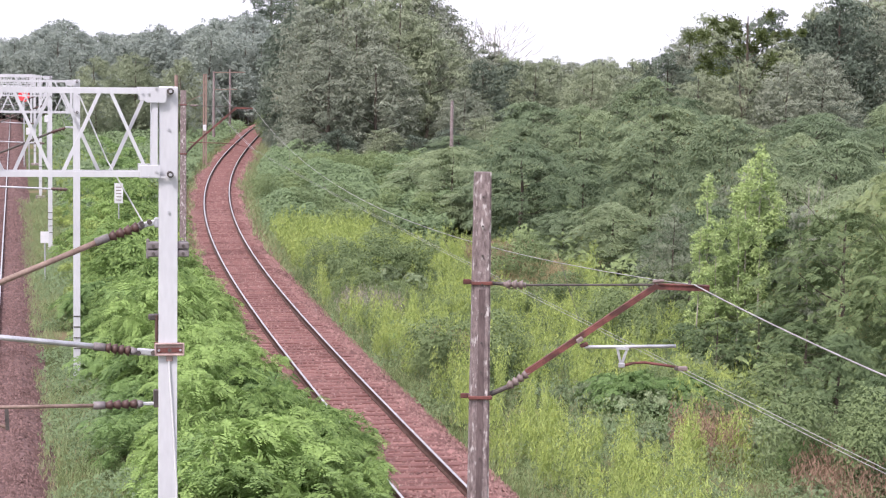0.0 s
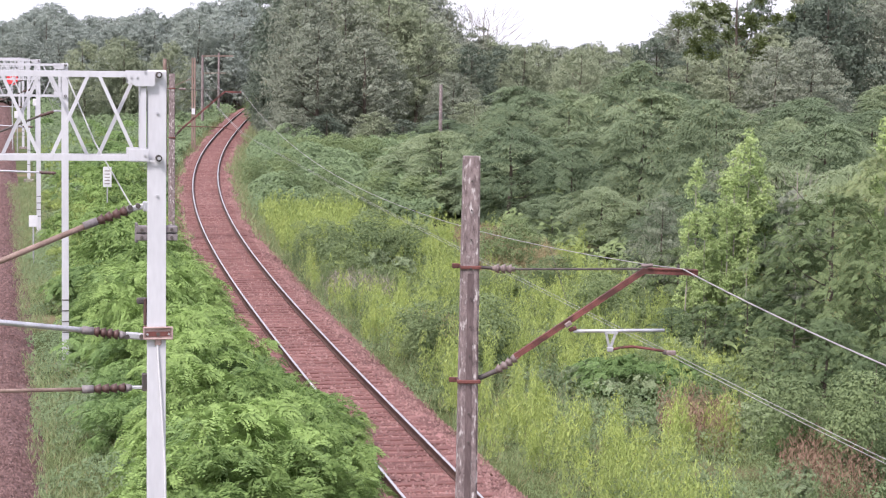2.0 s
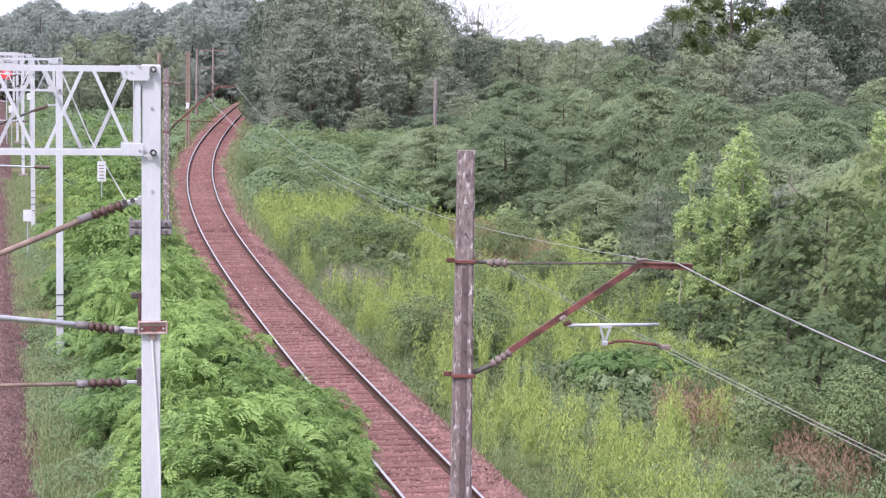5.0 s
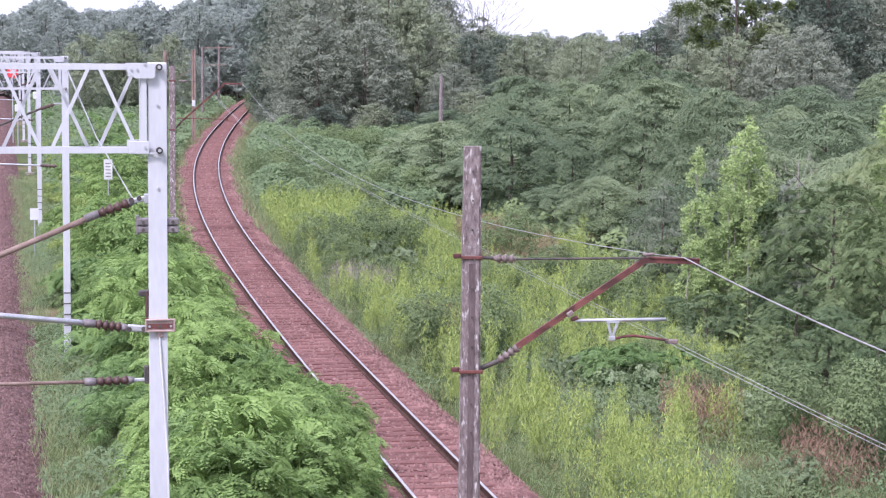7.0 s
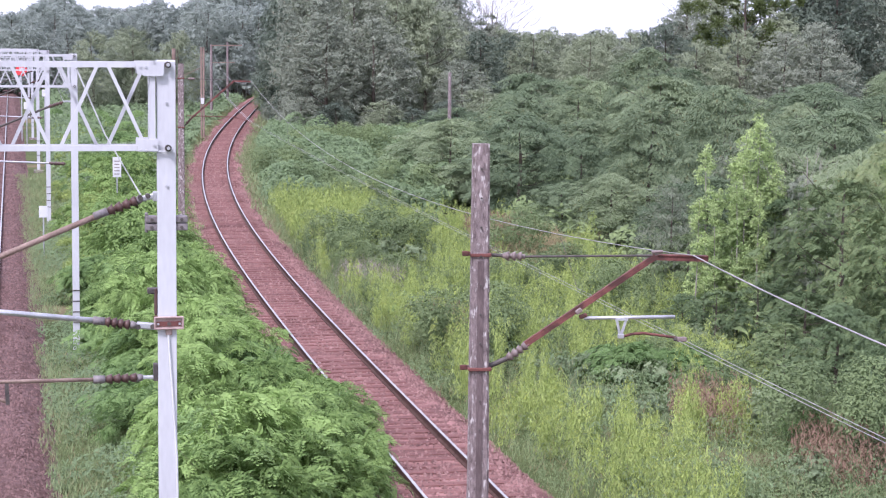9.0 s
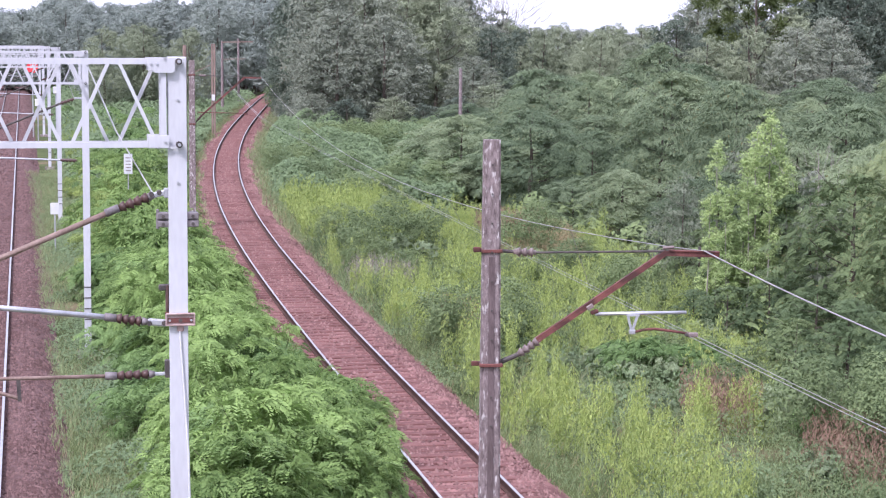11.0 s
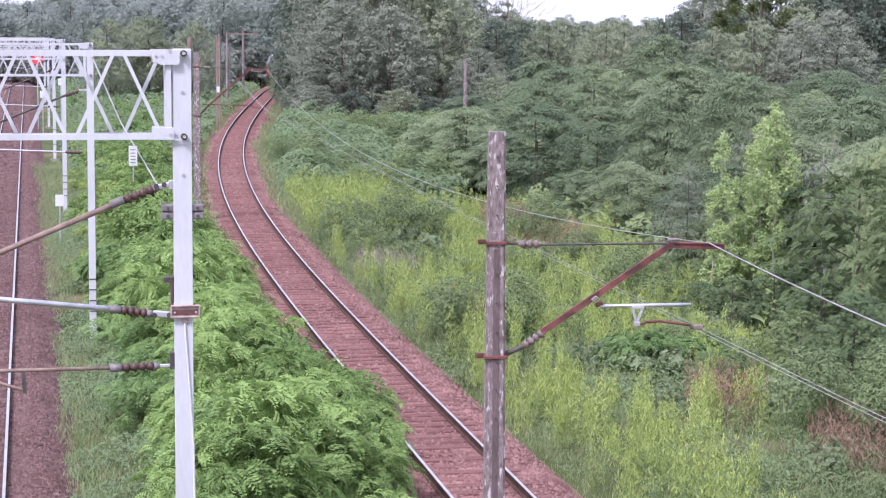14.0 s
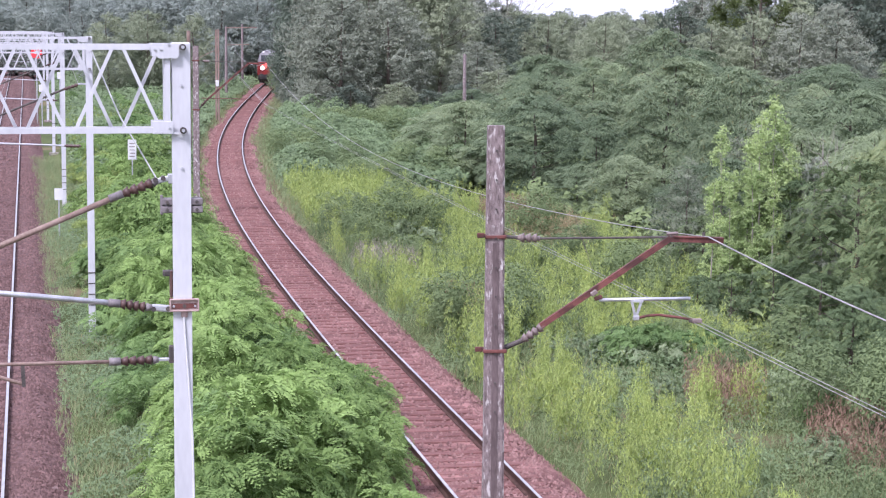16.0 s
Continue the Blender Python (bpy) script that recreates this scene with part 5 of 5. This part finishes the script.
def bare_tree(seed, twigs, limbs):
    r = np.random.default_rng(seed)
    t = thing("bare_tree", "half-dead tree with pale bare twigs", "tree", (0, 0, 0), "bare trees")
    part("trunk", trunk_mesh(r, 9.5, 0.16, limbs, 3.0, 0.25), M_DEAD, t, "pale bare trunk and limbs")
    bm = bmesh.new()
    for k in range(twigs):
        a = Vector((r.normal(0, 1.5), r.normal(0, 1.5), r.uniform(5.0, 9.6)))
        add_rod(bm, a, a + Vector((a.x * 0.25 + r.normal(0, 0.25), a.y * 0.25 + r.normal(0, 0.25), r.uniform(0.4, 1.0))), 0.02, 0.006, 4)
    part("twig_spray", bm, M_DEAD, t, "pale bare twigs")["kind"] = "stuff"
    v, f = crown(r, crown_lobes(r, 20, 1.5, 8.6, 3.0, 1.0), 7000, 0.26, 0.12, style="tri")
    raw("crown", v, f, L_GREY, t)
    return t


# ---- train ----
def build_train():
    """A red railcar that comes round the bend; thing space: front end at y = 0, looking towards -y, rails at z = 0."""
    t = thing("train", "red and pale grey railcar with lit headlamps on the curved track", "train")
    bm = box((2.85, 16.0, 1.5), pose(0, 8.0, 1.75), 0.12)
    part("lower_body", bm, M_TRAINRED, t, "red lower body side")
    bm = bmesh.new()
    r = bmesh.ops.create_cube(bm, size=1.0, matrix=pose(0, 8.05, 3.0) @ Matrix.Diagonal((2.8, 15.9, 1.1, 1)))
    for v in r["verts"]:
        if v.co.z > 3.2:
            v.co.x *= 0.80
            v.co.y = v.co.y * 0.96 + 0.4
    bmesh.ops.bevel(bm, geom=list(bm.edges), offset=0.1, segments=2, affect="EDGES")
    part("upper_body", bm, M_TRAINGREY, t, "pale grey upper body")
    part("windscreen", box((2.0, 0.03, 0.62), pose(0, 0.20, 2.98, -22, 0, 0), 0.01), M_GLASS, t, "dark windscreen")
    part("roof_box", box((0.6, 1.2, 0.22), pose(-0.55, 1.6, 3.62), 0.04), M_TRAINGREY, t)
    part("horn", box((0.25, 0.25, 0.2), pose(-0.75, 0.75, 3.6), 0.05), M_SIGNWHITE, t, "white roof lamp housing")
    part("buffer_beam", box((2.6, 0.35, 0.55), pose(0, 0.1, 0.85), 0.03), M_TRAINDARK, t)
    part("underframe", box((2.4, 14.5, 0.6), pose(0, 8.2, 0.75), 0.03), M_TRAINDARK, t)
    part("snow_plough", box((2.4, 0.1, 0.4), pose(0, 0.25, 0.38, 12, 0, 0), 0.02), M_TRAINDARK, t)
    for x in (-0.9, 0.9):
        b = part("buffer", rod((x, 0.1, 1.02), (x, -0.45, 1.02), 0.1, seg=12), M_TRAINDARK, t)
        part("buffer_plate", rod((x, -0.45, 1.02), (x, -0.5, 1.02), 0.23, seg=16), M_TRAINDARK, b)
        h = part("headlamp", rod((x * 0.95, 0.03, 1.86), (x * 0.95, -0.06, 1.86), 0.26, seg=20), M_TRAINGREY, t)
        part("lens", rod((x * 0.95, -0.06, 1.86), (x * 0.95, -0.09, 1.86), 0.17, seg=20), M_LAMP, h, "glowing warm headlamp lens")
        # Added red disc that glows as the halo of the headlamp.
        part("marker_lamp", rod((x * 0.7, 0.03, 2.12), (x * 0.7, -0.05, 2.12), 0.3, seg=16), M_REDHALO, t, "glowing red disc added as the headlamp's halo")
        for y in (2.2, 4.7, 11.5, 14.0):
            part("wheel", rod((x * 0.78, y, 0.43), (x * 0.90, y, 0.43), 0.42, seg=20), M_TRAINDARK, t)
    for x in (-1.43, 1.43):
        for k in range(6):
            part("side_window", box((0.03, 1.3, 0.7), pose(x * 0.965, 3.0 + k * 2.1, 2.92), 0.01), M_GLASS, t)
    return t


def build_lines():
    build_track(line_x, line_slope, 16, 400, 300, "curved single railway track with rusty rails and wooden sleepers", 1, 0.022)
    build_track(yard_x, yard_slope, 16, 420, 200, "straight rusty railway track beneath the portals", 2, 0.075, M_BALLASTDARK, 0.006)
    build_track(lambda y: yard_x(y) - 4.6, yard_slope, 60, 420, 0, "straight rusty railway track further over in the yard", 3, 0.06, M_BALLASTDARK, 0.006)
    scatter_stones(line_x, line_slope, 36, 120, 26000, 5, 0.022)
    scatter_stones(yard_x, yard_slope, 36, 115, 32000, 6, 0.075, M_STONEDARK)
    scatter_stones(yard_x, yard_slope, 100, 240, 8000, 8, 0.075, M_STONEDARK, 0.06)
    scatter_stones(line_x, line_slope, 112, 236, 8000, 9, 0.022, M_STONE, 0.055)


def build_overhead():
    tops = {}
    for k in range(6):
        y = 21.8 + 36.8 * k
        top = 8.50 - 0.46 * k - (0.05 if k == 1 else 0.0)
        t = build_portal(y, top, 0.125 if k == 1 else 0.0)
        tops[k] = (y, top)
        if k == 0:
            near_portal_fittings(t)
        else:
            far_portal_fittings(t, top)
    for k in range(5):
        (ya, ta), (yb, tb) = tops[k], tops[k + 1]
        a = (yard_x(ya) - 0.1, ya, ta - 1.9)
        b = (yard_x(yb) - 0.1, yb, tb - 1.9)
        wire("messenger_wire", sagging(a, b, 0.7), 0.008, M_WIRE, None, "thin grey messenger wire over the straight track", "wire")
        wire("contact_wire", sagging((a[0], ya, ta - 3.25), (b[0], yb, tb - 3.25), 0.05), 0.008, M_WIRE, None, "thin grey contact wire over the straight track", "wire")
    near_mast_fittings(concrete_mast(0.64, 26.0, 7.44, 0.30, 0.205, "weathered grey-brown concrete catenary mast with rusty bracket", 5))
    second_mast_fittings(concrete_mast(-10.75, 92.0, 7.1, 0.30, 0.25, "weathered concrete catenary mast beside the curve"))
    brown = far_mast(-17.6, 165, 6.95, M_BROWN, "rusty brown lattice steel mast with a white board beside the curve", True)
    part("board", box((0.26, 0.03, 0.46), pose(0.0, -0.13, 2.8), 0.005), M_SIGNWHITE, brown, "small white board")
    part("stay", bar((-0.05, 0, 5.4), (-3.4, 0, 3.9), 0.05, 0.07, (0, 1, 0)), M_BROWN, brown)
    cross = far_mast(-20.5, 200, 6.8, M_CONCRETE, "slim grey concrete mast with a cross arm beside the bend")
    part("cross_arm", bar((0, -0.1, 6.7), (2.9, -0.1, 6.75), 0.06, 0.1), M_BROWN, cross)
    part("cross_arm", bar((0, -0.1, 5.1), (2.2, -0.1, 5.15), 0.05, 0.07), M_BROWN, cross)
    far_mast(-22.3, 235, 6.7, M_CONCRETE, "slim grey concrete mast beside the bend")
    far_mast(-24.5, 268, 6.3, M_CONCRETE, "slim grey concrete mast beside the bend")
    far_mast(-14.9, 124, 7.35, M_BROWN, "thin rusty steel mast beside the curve")
    far_mast(1.45, 150, 5.5, M_CONCRETE, "grey concrete pole standing out of the wood")
    # wires of the curved line
    tip1, tip2, tip3 = (2.86, 26.2, 6.11), (-7.72, 92.3, 6.35), (-16.7, 165.0, 6.45)
    con1, con2, con3 = (3.18, 26.25, 4.98), (-7.75, 92.4, 4.58), (-16.7, 165.0, 4.3)
    hook, back1, backc = (3.30, 26.2, 6.06), (6.05, 12.0, 5.86), (6.1, 12.0, 4.93)
    for a, b, sag in ((back1, hook, 0.15), (hook, tip1, 0.0), (tip1, tip2, 1.2), (tip2, tip3, 0.8)):
        wire("messenger_wire", sagging(a, b, sag), 0.0085 if a is back1 else (0.010 if a is tip2 else 0.0055), M_WIRE, None, "twisted grey messenger wire over the curved track", "wire")
    for off in (-0.045, 0.045):
        for a, b, sag in ((backc, con1, 0.03), (con1, con2, 0.10), (con2, con3, 0.1)):
            wire("contact_wire", sagging((a[0] + off, a[1], a[2]), (b[0] + off, b[1], b[2]), sag), 0.0040 if a is backc else (0.008 if a is con2 else 0.0030), M_WIRE, None, "grey contact wire over the curved track", "wire")
    for a, b, c, d in ((tip1, tip2, con1, con2), (tip2, tip3, con2, con3)):
        m, n = sagging(a, b, 1.2 if a is tip1 else 0.8, 13), sagging(c, d, 0.1, 13)
        for i in range(1, 12, 2):
            wire("dropper", [m[i], n[i]], 0.004, M_WIREDARK, None, "thin vertical dropper between the wires", "wire")


def lineside_sign(name, x, y, z, w, h, label, bars=0, post=True):
    t = thing(name, label, "sign", (x, y, 0), turn=6)
    plate = part("plate", box((w, 0.02, h), pose(0, -0.04, z), 0.004), M_SIGNWHITE, t)
    for k in range(bars):
        part("mark", box((w * 0.6, 0.006, h * 0.045), pose(0, -0.053, z + h * (0.30 - 0.16 * k))), M_INSULGREY, plate)
    if post:
        part("post", rod((0, 0, -0.8), (0, 0, z + h * 0.4), 0.03, seg=8), M_STEEL, t)
    return t


def build_signs():
    lineside_sign("kilometre_sign", -14.72, 100, 2.05, 0.40, 0.95, "weathered white kilometre board with grey marks beside the bushes", 5)
    lineside_sign("cabinet_sign", -15.3, 84, 1.35, 0.34, 0.46, "blank white lineside board on a thin post")
    t = thing("warning_sign", "round red sign with a white middle hung on a portal", "sign", (-31.7, 165.3, 5.05))
    part("disc", rod((0, 0, 0), (0, -0.03, 0), 0.45, seg=28), M_SIGNRED, t)
    part("arrow", rod((0.05, -0.035, 0.05), (0.05, -0.045, 0.05), 0.24, seg=3), M_SIGNWHITE, t)
    part("post", rod((0, 0.03, -5.9), (0, 0.03, 0.5), 0.05, seg=6), M_STEEL, t)
    for x, y, z in ((-30.9, 163, 2.4), (-30.4, 168, 3.2)):
        s = thing("signal_box", "small white lineside signal head", "signal", (x, y, 0))
        part("head", box((0.38, 0.2, 0.55), pose(0, 0, z), 0.03), M_SIGNWHITE, s)
        part("post", rod((0, 0.12, -0.8), (0, 0.12, z), 0.05, seg=8), M_STEEL, s)


build_ground()
build_lines()
build_overhead()
build_signs()
build_plants()
TRAIN = build_train()


def motions():
    """The railcar follows the bend at 9 m/s and comes into view at the end."""
    rows = []
    for k in range(33):
        t = k * 0.5
        y = 237.0 + (16.0 - t) * 9.0
        rows.append((t, pose(line_x(y), y, 0.0, 0, 0, -math.degrees(math.atan(line_slope(y + 5.0))))))
    walk(TRAIN, rows)


motions()
